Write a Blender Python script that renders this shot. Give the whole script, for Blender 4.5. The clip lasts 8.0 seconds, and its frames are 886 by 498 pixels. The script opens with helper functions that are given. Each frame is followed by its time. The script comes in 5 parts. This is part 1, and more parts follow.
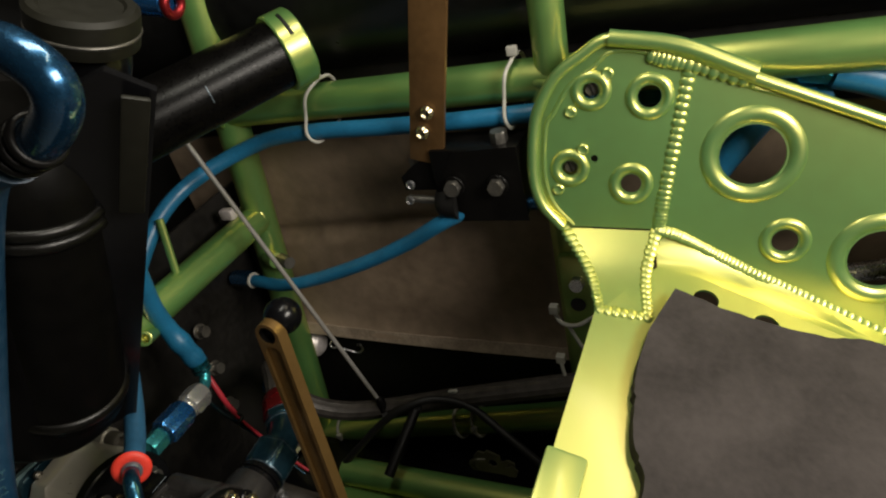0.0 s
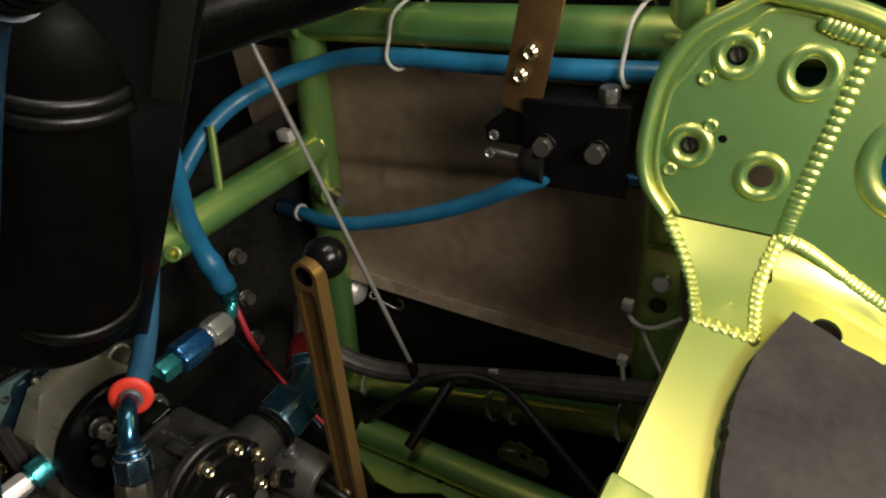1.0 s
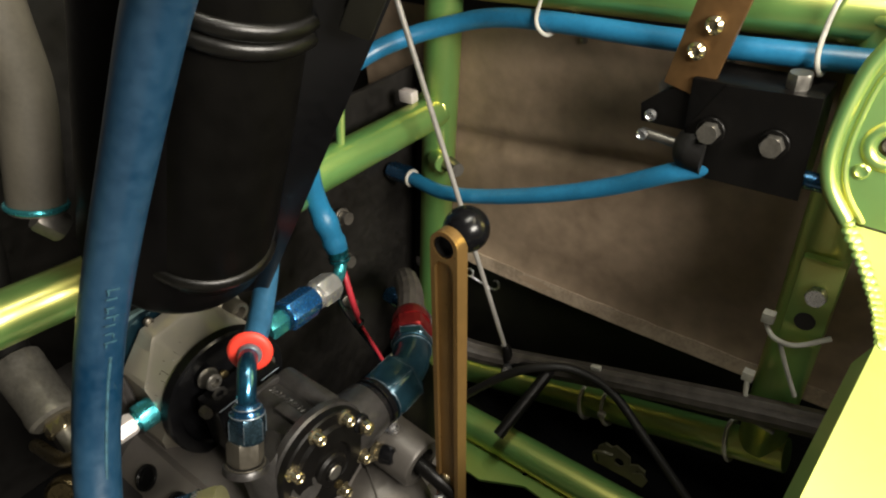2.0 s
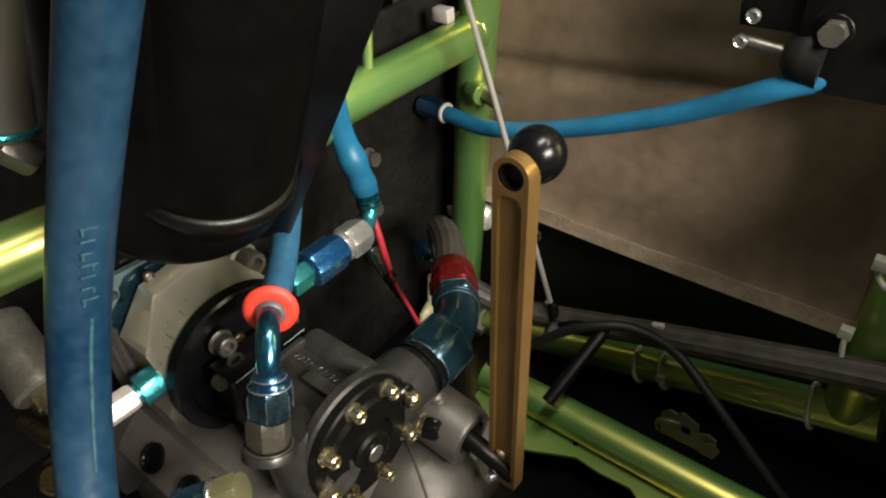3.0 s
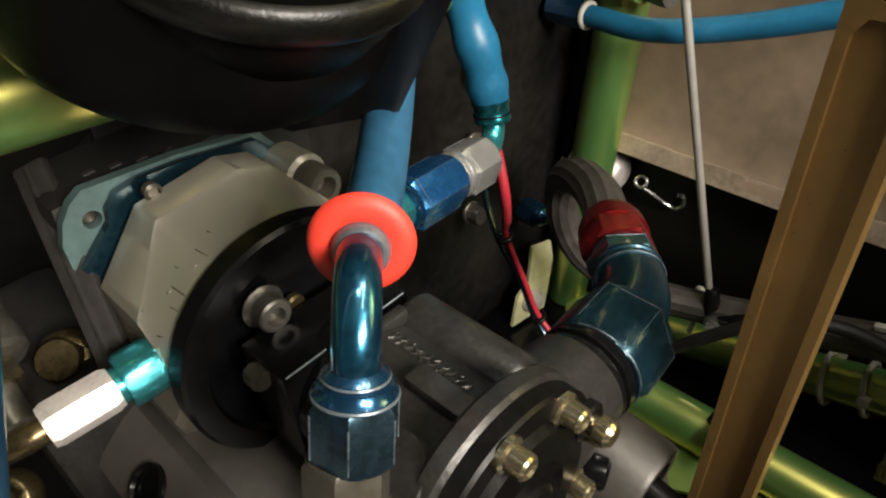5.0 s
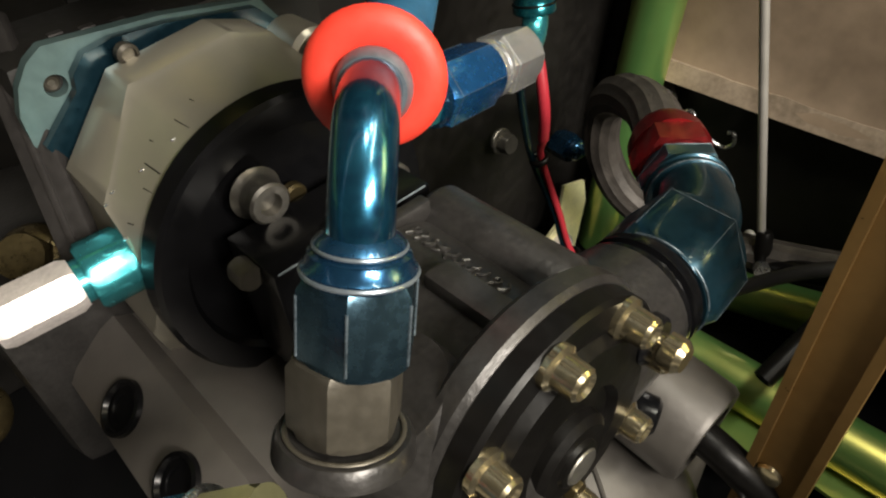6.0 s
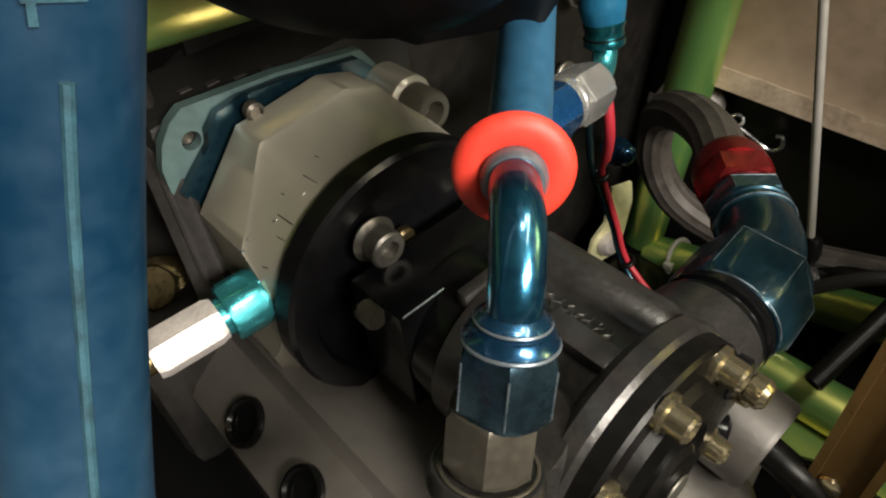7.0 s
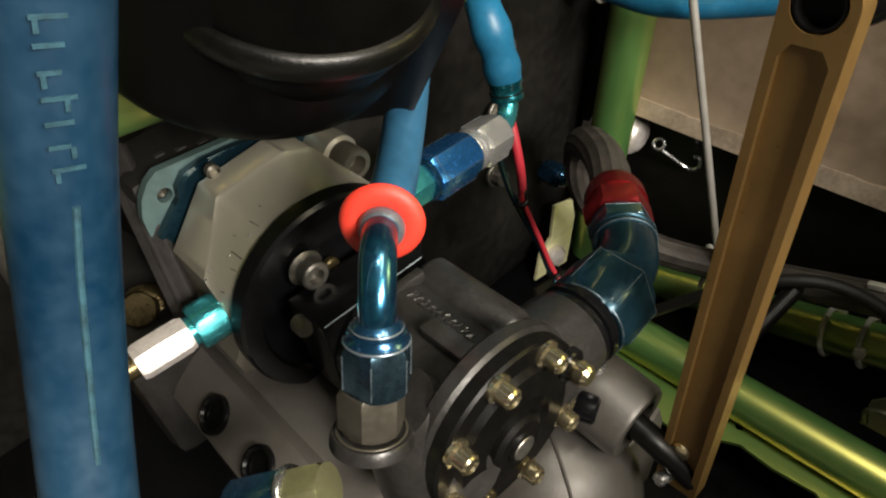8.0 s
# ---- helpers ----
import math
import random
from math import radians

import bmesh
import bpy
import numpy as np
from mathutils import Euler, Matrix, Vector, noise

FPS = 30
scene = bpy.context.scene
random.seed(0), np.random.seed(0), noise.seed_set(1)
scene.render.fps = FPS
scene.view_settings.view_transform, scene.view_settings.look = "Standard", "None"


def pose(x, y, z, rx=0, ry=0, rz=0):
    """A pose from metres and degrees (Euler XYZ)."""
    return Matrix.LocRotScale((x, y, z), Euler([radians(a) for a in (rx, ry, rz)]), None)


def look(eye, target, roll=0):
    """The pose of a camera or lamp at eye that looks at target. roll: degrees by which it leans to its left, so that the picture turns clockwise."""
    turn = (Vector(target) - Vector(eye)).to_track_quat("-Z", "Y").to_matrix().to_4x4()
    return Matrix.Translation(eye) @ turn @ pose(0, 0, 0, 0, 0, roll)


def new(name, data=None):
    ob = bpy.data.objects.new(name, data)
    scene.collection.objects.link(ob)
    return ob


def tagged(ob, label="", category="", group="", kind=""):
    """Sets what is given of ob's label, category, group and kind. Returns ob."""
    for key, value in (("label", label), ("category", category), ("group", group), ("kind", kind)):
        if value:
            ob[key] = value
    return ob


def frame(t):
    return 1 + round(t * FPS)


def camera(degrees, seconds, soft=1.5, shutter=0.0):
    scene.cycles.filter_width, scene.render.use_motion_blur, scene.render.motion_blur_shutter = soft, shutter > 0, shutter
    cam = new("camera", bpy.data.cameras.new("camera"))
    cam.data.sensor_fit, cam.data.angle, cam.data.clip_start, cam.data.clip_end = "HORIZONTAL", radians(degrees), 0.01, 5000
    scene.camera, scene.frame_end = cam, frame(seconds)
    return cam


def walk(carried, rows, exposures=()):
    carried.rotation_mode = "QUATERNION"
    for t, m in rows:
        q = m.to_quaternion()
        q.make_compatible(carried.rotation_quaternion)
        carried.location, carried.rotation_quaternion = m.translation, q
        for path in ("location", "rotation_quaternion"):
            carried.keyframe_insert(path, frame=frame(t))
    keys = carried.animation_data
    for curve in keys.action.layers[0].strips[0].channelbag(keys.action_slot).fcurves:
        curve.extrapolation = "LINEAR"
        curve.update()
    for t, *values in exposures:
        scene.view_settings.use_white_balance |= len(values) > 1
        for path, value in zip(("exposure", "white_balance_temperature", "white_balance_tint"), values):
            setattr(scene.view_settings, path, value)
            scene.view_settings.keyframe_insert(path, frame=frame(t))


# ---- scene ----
cam = camera(67.0, 8.0, soft=2.1)
PATH = [
    (0, (-0.2104, 0.4572, 1.1638), (-1.0397, 1.9530, 0.1271), -14.20),
    (0.5, (-0.2473, 0.4985, 1.1348), (-1.1360, 1.9180, 0.0416), -11.27),
    (1, (-0.2739, 0.5198, 1.1117), (-1.2137, 1.8955, 0.0052), -6.74),
    (1.5, (-0.3233, 0.5028, 1.0933), (-1.3479, 1.8043, -0.0276), -6.31),
    (1.7, (-0.3387, 0.5050, 1.0985), (-1.3833, 1.7865, -0.0269), -4.88),
    (2.8, (-0.4123, 0.5327, 1.0294), (-1.4728, 1.7107, -0.1903), -4.13),
    (3, (-0.4338, 0.5455, 1.0167), (-1.4814, 1.7146, -0.2226), -5.31),
    (3.5, (-0.4862, 0.5891, 0.9530), (-1.5233, 1.7148, -0.3343), -8.28),
    (4, (-0.5289, 0.5931, 0.9215), (-1.6067, 1.6948, -0.3531), -7.71),
    (4.2, (-0.5350, 0.6015, 0.9174), (-1.6385, 1.7223, -0.3181), -7.12),
    (5.3, (-0.6078, 0.6156, 0.8383), (-1.7625, 1.6593, -0.4177), -5.11),
    (5.5, (-0.6136, 0.6231, 0.8292), (-1.7730, 1.6533, -0.4335), -5.10),
    (6, (-0.6100, 0.6203, 0.8028), (-1.7495, 1.5916, -0.5231), -5.08),
    (6.5, (-0.6260, 0.6142, 0.8141), (-1.7691, 1.5296, -0.5480), -6.05),
    (7, (-0.6258, 0.5974, 0.8430), (-1.7839, 1.4814, -0.5272), -7.28),
    (7.5, (-0.5879, 0.5824, 0.8603), (-1.7558, 1.4557, -0.5083), -8.39),
    (8, (-0.5510, 0.5955, 0.9018), (-1.7143, 1.5026, -0.4487), -8.60),
]
EXPOSURES = [(0, -0.95), (1.0, -0.8), (1.4, -0.12), (1.7, 0.28), (3.0, 0.5), (4.2, 0.5), (5.5, 0.5), (8.0, 0.45)]
walk(cam, [(t, look(eye, target, roll)) for t, eye, target, roll in PATH], EXPOSURES)

# ---- light ----
world = bpy.data.worlds.new("garage_air")
scene.world = world
world.use_nodes = True
world.node_tree.nodes["Background"].inputs[0].default_value = (0.75, 0.8, 0.9, 1)
world.node_tree.nodes["Background"].inputs[1].default_value = 0.035


def lamp(name, at, to, w, h, power, col):
    data = bpy.data.lights.new(name, "AREA")
    data.shape, data.size, data.size_y, data.energy, data.color = "RECTANGLE", w, h, power, col
    ob = new(name, data)
    ob.matrix_world = look(at, to)
    return ob


# Lamps added out of view to fit the brightness; no fixture is known.
lamp("unseen_lamp", (0.45, 1.46, 2.45), (-0.25, 0.9, 0.72), 1.2, 0.12, 14.0, (1.0, 0.88, 0.62))
lamp("unseen_lamp", (0.45, 0.64, 1.34), (-0.75, 0.85, 0.68), 0.60, 0.34, 30.5, (1.0, 0.93, 0.82))
# Added to brighten the green cross tube from above.
lamp("unseen_lamp", (-0.40, 0.86, 1.55), (-0.84, 0.92, 0.7), 0.40, 0.12, 5.2, (1.0, 0.96, 0.82))

# ---- materials ----


def nodes_of(name):
    m = bpy.data.materials.new(name)
    m.use_nodes = True
    nt = m.node_tree
    return m, nt, nt.nodes["Principled BSDF"], nt.nodes["Material Output"]


def spotted(nt, col, var, scale, tint=None, per_piece=0.0):
    """A colour that wanders at two scales round col."""
    co = nt.nodes.new("ShaderNodeTexCoord")
    big, small = nt.nodes.new("ShaderNodeTexNoise"), nt.nodes.new("ShaderNodeTexNoise")
    big.inputs["Scale"].default_value, small.inputs["Scale"].default_value = scale, scale * 9
    big.inputs["Detail"].default_value, small.inputs["Detail"].default_value = 4, 6
    add = nt.nodes.new("ShaderNodeMath")
    add.operation = "MULTIPLY_ADD"
    add.inputs[1].default_value = 0.5
    ramp = nt.nodes.new("ShaderNodeValToRGB")
    lo = [c * (1 - var) for c in col] + [1]
    hi = [min(1, c * (1 + var)) for c in (tint or col)] + [1]
    ramp.color_ramp.elements[0].position, ramp.color_ramp.elements[1].position = 0.5, 0.95
    ramp.color_ramp.elements[0].color, ramp.color_ramp.elements[1].color = lo, hi
    for n in (big, small):
        nt.links.new(co.outputs["Object"], n.inputs["Vector"])
    nt.links.new(small.outputs[0], add.inputs[0])
    nt.links.new(big.outputs[0], add.inputs[2])
    nt.links.new(add.outputs[0], ramp.inputs[0])
    return ramp.outputs[0], small.outputs[0], co


def bumped(nt, height, strength, dist=0.001):
    b = nt.nodes.new("ShaderNodeBump")
    b.inputs["Strength"].default_value, b.inputs["Distance"].default_value = strength, dist
    nt.links.new(height, b.inputs["Height"])
    return b.outputs[0]


def mat(name, col, rough=0.5, metal=0.0, var=0.2, scale=30.0, bump=0.15, coat=0.0, tint=None, rvar=0.12, spec=0.5):
    m, nt, p, out = nodes_of(name)
    c, fine, co = spotted(nt, col, var, scale, tint)
    nt.links.new(c, p.inputs["Base Color"])
    r = nt.nodes.new("ShaderNodeMapRange")
    r.inputs["To Min"].default_value, r.inputs["To Max"].default_value = max(0.03, rough - rvar), min(1, rough + rvar)
    nt.links.new(fine, r.inputs["Value"])
    nt.links.new(r.outputs[0], p.inputs["Roughness"])
    p.inputs["Metallic"].default_value = metal
    p.inputs["Coat Weight"].default_value = coat
    p.inputs["Coat Roughness"].default_value = 0.08
    p.inputs["Specular IOR Level"].default_value = spec
    if bump:
        nt.links.new(bumped(nt, fine, bump), p.inputs["Normal"])
    return m


def candy(name, body, flake, share=0.55, rough=0.34):
    """Pearl paint: a green body under a layer of golden flakes that shine towards the lamps."""
    m, nt, p, out = nodes_of(name)
    c, fine, co = spotted(nt, body, 0.14, 9.0)
    nt.links.new(c, p.inputs["Base Color"])
    p.inputs["Roughness"].default_value = 0.4
    p.inputs["Coat Weight"].default_value = 0.6
    p.inputs["Coat Roughness"].default_value = 0.12
    g = nt.nodes.new("ShaderNodeBsdfGlossy")
    g.inputs["Color"].default_value = (*flake, 1)
    g.inputs["Roughness"].default_value = rough
    n = bumped(nt, fine, 0.06, 0.0006)
    nt.links.new(n, g.inputs["Normal"])
    nt.links.new(n, p.inputs["Normal"])
    mix = nt.nodes.new("ShaderNodeMixShader")
    mix.inputs[0].default_value = share
    nt.links.new(p.outputs[0], mix.inputs[1])
    nt.links.new(g.outputs[0], mix.inputs[2])
    nt.links.new(mix.outputs[0], out.inputs["Surface"])
    return m


GREEN = candy("green_pearl_paint", (0.078, 0.215, 0.062), (0.88, 0.77, 0.18), 0.38, 0.34)
# Brighter copy of the green pearl: the seat's stronger light in its colour.
SEAT_GREEN = candy("green_pearl_lit_seat", (0.075, 0.25, 0.085), (0.97, 0.84, 0.22), 0.48, 0.34)
TAN = mat("tan_board", (0.185, 0.132, 0.088), 0.75, var=0.24, scale=5, bump=0.3, tint=(0.235, 0.175, 0.122))
TAN_HEM = mat("pale_worn_hem", (0.21, 0.158, 0.110), 0.8, var=0.25, scale=25, bump=0.3, tint=(0.29, 0.23, 0.17))
BLACK_GLOSS = mat("black_powder_coat", (0.0035, 0.0035, 0.004), 0.22, var=0.3, scale=20, bump=0.06, rvar=0.06, spec=0.25)
BLACK_MATT = mat("black_anodised", (0.0035, 0.0032, 0.003), 0.36, var=0.3, scale=25, bump=0.1, spec=0.15)
BLACK_CRINKLE = mat("black_crinkle_coat", (0.0025, 0.0023, 0.002), 0.42, var=0.3, scale=50, bump=0.08, spec=0.08, rvar=0.05)
# Glossier than the canister black, to bring out highlights on the ridges.
RIM_BLACK = mat("glossy_black_rim", (0.003, 0.0028, 0.0022), 0.34, 0.0, var=0.4, scale=90, bump=0.16, spec=0.34, rvar=0.10)
BLACK_PAINT = mat("dusty_black_paint", (0.002, 0.0018, 0.0017), 0.30, var=0.5, scale=40, bump=0.1, spec=0.14)
BODY_BLACK = mat("black_body_gloss", (0.005, 0.005, 0.005), 0.33, var=0.4, scale=8, bump=0.05, spec=0.5)
TANK_BLACK = mat("black_tank_coat", (0.0025, 0.0023, 0.0023), 0.40, var=0.3, scale=20, bump=0.1, rvar=0.06, spec=0.05)
BLACK_PANEL = mat("black_panel", (0.009, 0.0082, 0.0075), 0.46, var=0.6, scale=9, bump=0.1, spec=0.35)
RUBBER = mat("black_rubber", (0.006, 0.0056, 0.0052), 0.55, var=0.3, scale=40, bump=0.2, spec=0.3)
FOAM = mat("black_foam", (0.036, 0.031, 0.029), 0.9, var=0.25, scale=14, bump=0.6, tint=(0.044, 0.038, 0.036), spec=0.2)
# Base darkened for shade on this hose; the tint is its grime.
NEAR_HOSE = mat("worn_shaded_hose_rubber", (0.002, 0.032, 0.078), 0.38, var=0.35, scale=14, bump=0.15, tint=(0.013, 0.039, 0.072))
HOSE = mat("blue_hose_rubber", (0.012, 0.122, 0.240), 0.38, var=0.2, scale=25, bump=0.12)
# Duller copy of the hose blue, with the tank's shade in its colour.
SHADED_HOSE = mat("shaded_blue_hose_rubber", (0.022, 0.088, 0.165), 0.36, var=0.25, scale=25, bump=0.12)
BLUE = mat("blue_anodised", (0.016, 0.07, 0.16), 0.26, 0.85, var=0.12, scale=35, bump=0.04, coat=0.7, tint=(0.02, 0.085, 0.17))
# Teal mottling painted in for the tube's coloured reflections.
TUBE_BLUE = mat("teal_mottled_blue", (0.016, 0.062, 0.16), 0.24, 0.88, var=0.35, scale=38, bump=0.07, coat=0.8, tint=(0.018, 0.11, 0.18), rvar=0.07)
NUT_BLUE = mat("blue_steel_nut", (0.05, 0.095, 0.13), 0.27, 0.92, var=0.2, scale=40, bump=0.05)
GREY_BLUE = mat("grey_blue_metal", (0.17, 0.20, 0.23), 0.35, 0.6, var=0.2, scale=50, bump=0.08)
BRIGHT_BLUE = mat("bright_blue_anodised", (0.03, 0.18, 0.50), 0.25, 0.85, var=0.15, scale=35, bump=0.03, coat=0.5)
TEAL = mat("teal_anodised", (0.07, 0.42, 0.48), 0.26, 0.85, var=0.06, scale=35, bump=0.02, rvar=0.04)
DEEP_TEAL = mat("deep_teal_anodised", (0.015, 0.16, 0.20), 0.22, 0.85, var=0.08, scale=35, bump=0.02, coat=0.4, rvar=0.04)
DARK_TEAL = mat("dark_teal_anodised", (0.007, 0.029, 0.046), 0.32, 0.75, var=0.25, scale=30, bump=0.06, coat=0.35, tint=(0.012, 0.040, 0.058))
RED_RUBBER = mat("red_rubber", (0.70, 0.045, 0.026), 0.5, var=0.12, scale=40, bump=0.1)
RED = mat("red_anodised", (0.20, 0.014, 0.016), 0.33, 0.8, var=0.3, scale=35, bump=0.08)
RED_WIRE = mat("red_wire", (0.36, 0.022, 0.035), 0.45, var=0.1, scale=40, bump=0.05)
STEEL = mat("bright_steel", (0.55, 0.55, 0.56), 0.28, 0.95, var=0.2, scale=50, bump=0.1)
WHITE_METAL = mat("white_zinc", (0.70, 0.645, 0.625), 0.42, 0.45, var=0.22, scale=60, bump=0.25)
CAP_STEEL = mat("tan_grey_steel", (0.078, 0.070, 0.056), 0.36, 0.55, var=0.2, scale=40, bump=0.1)
PALE_YELLOW = mat("pale_yellow_zinc", (0.29, 0.28, 0.15), 0.36, 0.7, var=0.15, scale=40, bump=0.1)
# Nearly white so that the tab looks lit.
BRIGHT_YELLOW = mat("pale_lit_yellow", (0.88, 0.85, 0.50), 0.32, 0.3, var=0.12, scale=60, bump=0.25)
PALE_TEAL = mat("pale_teal_anodised", (0.095, 0.15, 0.15), 0.42, 0.35, var=0.2, scale=25, bump=0.1)
BROWN_BLACK = mat("brown_black_casting", (0.006, 0.0052, 0.004), 0.6, var=0.25, scale=18, bump=0.3)
SATIN = mat("satin_nickel", (0.60, 0.60, 0.60), 0.25, 0.8, var=0.05, scale=60, bump=0.015, rvar=0.04)
WORN = mat("worn_bright_edge", (0.04, 0.062, 0.08), 0.4, 0.6, var=0.5, scale=120, bump=0.1, tint=(0.10, 0.125, 0.145))
ROD_STEEL = mat("plain_rod_steel", (0.42, 0.40, 0.37), 0.42, 0.6, var=0.1, scale=8, bump=0.0)
OLIVE_GREY = mat("dull_olive_steel", (0.04, 0.038, 0.02), 0.5, 0.3, var=0.3, scale=30, bump=0.2)
OLIVE = mat("dark_olive_paint", (0.007, 0.0066, 0.004), 0.5, var=0.2, scale=12, bump=0.1, spec=0.3)
GREY_HOSE = mat("grey_tan_hose", (0.09, 0.08, 0.063), 0.6, var=0.2, scale=30, bump=0.15)
DULL_STEEL = mat("dull_steel", (0.20, 0.19, 0.17), 0.42, 0.9, var=0.3, scale=40, bump=0.15)
NICKEL = mat("brass_zinc", (0.50, 0.43, 0.28), 0.20, 0.95, var=0.12, scale=60, bump=0.03, rvar=0.05)
DARK_BRASS = mat("dark_brass", (0.11, 0.085, 0.042), 0.3, 0.85, var=0.3, scale=40, bump=0.06)
GOLD = mat("gold_anodised", (0.215, 0.127, 0.043), 0.33, 0.6, var=0.1, scale=20, bump=0.05)
BROWN_GOLD = mat("brown_gold_anodised", (0.21, 0.115, 0.045), 0.42, 0.7, var=0.15, scale=20, bump=0.08)
MAG = mat("grey_cast_magnesium", (0.022, 0.0207, 0.020), 0.33, 0.4, var=0.25, scale=50, bump=0.16, tint=(0.031, 0.029, 0.028), rvar=0.08, spec=0.6)
CAST = mat("light_cast_aluminium", (0.42, 0.395, 0.335), 0.30, 0.70, var=0.05, scale=12, bump=0.0, tint=(0.44, 0.41, 0.33), rvar=0.05)
# Grey cast twice: dimmed where the lamp hits, raised where shade lies.
CASE_CAST = mat("dimmed_cast_aluminium", (0.066, 0.060, 0.054), 0.44, 0.35, var=0.15, scale=12, bump=0.3)
GREY_CAST = mat("grey_cast_aluminium", (0.115, 0.104, 0.095), 0.44, 0.3, var=0.15, scale=12, bump=0.3)
GREY_BAR = mat("grey_satin_bar", (0.035, 0.032, 0.031), 0.45, 0.3, var=0.3, scale=30, bump=0.2)
FERRULE = mat("grey_zinc_ferrule", (0.20, 0.19, 0.165), 0.42, 0.7, var=0.35, scale=30, bump=0.2)
BRAID = mat("grey_braided_sleeve", (0.055, 0.048, 0.043), 0.5, 0.3, var=0.4, scale=60, bump=0.5)
NYLON = mat("white_nylon", (0.36, 0.35, 0.31), 0.5, var=0.15, scale=60, bump=0.1)
PRINT = mat("pale_print", (0.020, 0.065, 0.092), 0.6, var=0.5, scale=200, bump=0.0)
# Unseen room surfaces, kept pale to bounce light into dark parts.
CONCRETE = mat("garage_concrete", (0.28, 0.27, 0.25), 0.8, var=0.3, scale=2, bump=0.4)
WALLPAINT = mat("pale_bounce_wall", (0.38, 0.37, 0.35), 0.8, var=0.1, scale=1.5, bump=0.1)

# ---- building helpers ----


def finish(name, bm, material, angle=35):
    bmesh.ops.remove_doubles(bm, verts=bm.verts, dist=1e-6)
    bmesh.ops.recalc_face_normals(bm, faces=bm.faces)
    me = bpy.data.meshes.new(name)
    bm.to_mesh(me)
    bm.free()
    me.materials.append(material)
    me.shade_smooth()
    me.set_sharp_from_angle(angle=radians(angle))
    return me


def thing(name, at, label, category, group="", kind=""):
    ob = new(name)
    ob.empty_display_size = 0.02
    ob.location = at
    return tagged(ob, label, category, group, kind)


def part(name, bm, material, parent, label="", angle=35):
    ob = new(name, finish(name, bm, material, angle))
    ob.parent = parent
    at = Vector(parent.location)
    top = parent
    while top.parent:
        top = top.parent
        at = Vector(top.location)
    if top is parent:
        ob.matrix_parent_inverse = Matrix.Translation(-at)
    if label:
        ob["label"] = label
    return ob


def solid(name, bm, material, label, category, kind="", group="", angle=35):
    return tagged(new(name, finish(name, bm, material, angle)), label, category, group, kind)


def basis(ax, up=None):
    w = Vector(ax).normalized()
    u = Vector(up) if up else (Vector((0, 0, 1)) if abs(w.z) < 0.9 else Vector((1, 0, 0)))
    u = (u - w * u.dot(w)).normalized()
    return u, w.cross(u), w


def lathe(bm, prof, p, ax, seg=24, up=None, turn=0.0):
    """Turn a profile of (along, radius) round the axis ax through p."""
    u, v, w = basis(ax, up)
    p = Vector(p)
    rings = []
    for s, r in prof:
        rings.append([bm.verts.new(p + w * s + (u * math.cos(2 * math.pi * k / seg + turn) + v * math.sin(2 * math.pi * k / seg + turn)) * r) for k in range(seg)])
    for a, b in zip(rings, rings[1:]):
        for k in range(seg):
            bm.faces.new((a[k], a[(k + 1) % seg], b[(k + 1) % seg], b[k]))
    bm.faces.new(rings[0][::-1])
    bm.faces.new(rings[-1])
    return bm


def round_bar(p, ax, length, r, bev=0.001, seg=24, up=None, turn=0.0):
    bm = bmesh.new()
    return lathe(bm, [(0, r - bev), (bev, r), (length - bev, r), (length, r - bev)], p, ax, seg, up, turn)


def hex_nut(p, ax, length, r, up=None, turn=0.0, bm=None, cham=0.1, cap_r=0.88):
    """A hexagon with turned-off corners."""
    bm = bm or bmesh.new()
    u, v, w = basis(ax, up)
    p = Vector(p)
    rows = []
    for s, rr, cap in ((0, r * 0.88, 1), (length * 0.1, r, 0), (length * (1 - cham), r, 0), (length, r * cap_r, 1)):
        ring = []
        for k in range(24):
            a = 2 * math.pi * k / 24
            flat = r * 0.866 / math.cos((a + math.pi / 6) % (math.pi / 3) - math.pi / 6)
            rad = min(flat, rr) if cap else flat
            ring.append(bm.verts.new(p + w * s + (u * math.cos(a + turn) + v * math.sin(a + turn)) * rad))
        rows.append(ring)
    for a, b in zip(rows, rows[1:]):
        for k in range(24):
            bm.faces.new((a[k], a[(k + 1) % 24], b[(k + 1) % 24], b[k]))
    bm.faces.new(rows[0][::-1])
    bm.faces.new(rows[-1])
    return bm


def hex_edges(p, ax, length, r, up=None, turn=0.0, w=0.0005):
    """The rubbed corners and rims of a hexagon, as thin beads."""
    bm = bmesh.new()
    u, v, d = basis(ax, up)
    p = Vector(p)

    def at(a, s, rr):
        return p + d * s + (u * math.cos(a + turn) + v * math.sin(a + turn)) * rr

    for k in range(6):
        a = math.pi / 6 + k * math.pi / 3
        pipe([at(a, length * 0.1, r - w * 0.4), at(a, length * 0.9, r - w * 0.4)], w * 0.6, 6, smooth=False, bm=bm)
        arc = []
        for j in range(5):
            b = a + j * math.pi / 12
            flat = r * 0.866 / math.cos((b + math.pi / 6) % (math.pi / 3) - math.pi / 6)
            arc.append(at(b, length * 0.9, flat))
        pipe(arc, w * 0.8, 6, smooth=False, bm=bm)
    return bm


def spline(pts, n=10):
    pts = [Vector(p) for p in pts]
    q = [pts[0] * 2 - pts[1]] + pts + [pts[-1] * 2 - pts[-2]]
    out = []
    for i in range(1, len(q) - 2):
        a, b, c, d = q[i - 1:i + 3]
        for k in range(n):
            t = k / n
            out.append(0.5 * ((2 * b) + (c - a) * t + (2 * a - 5 * b + 4 * c - d) * t * t + (3 * b - a - 3 * c + d) * t ** 3))
    return out + [pts[-1]]


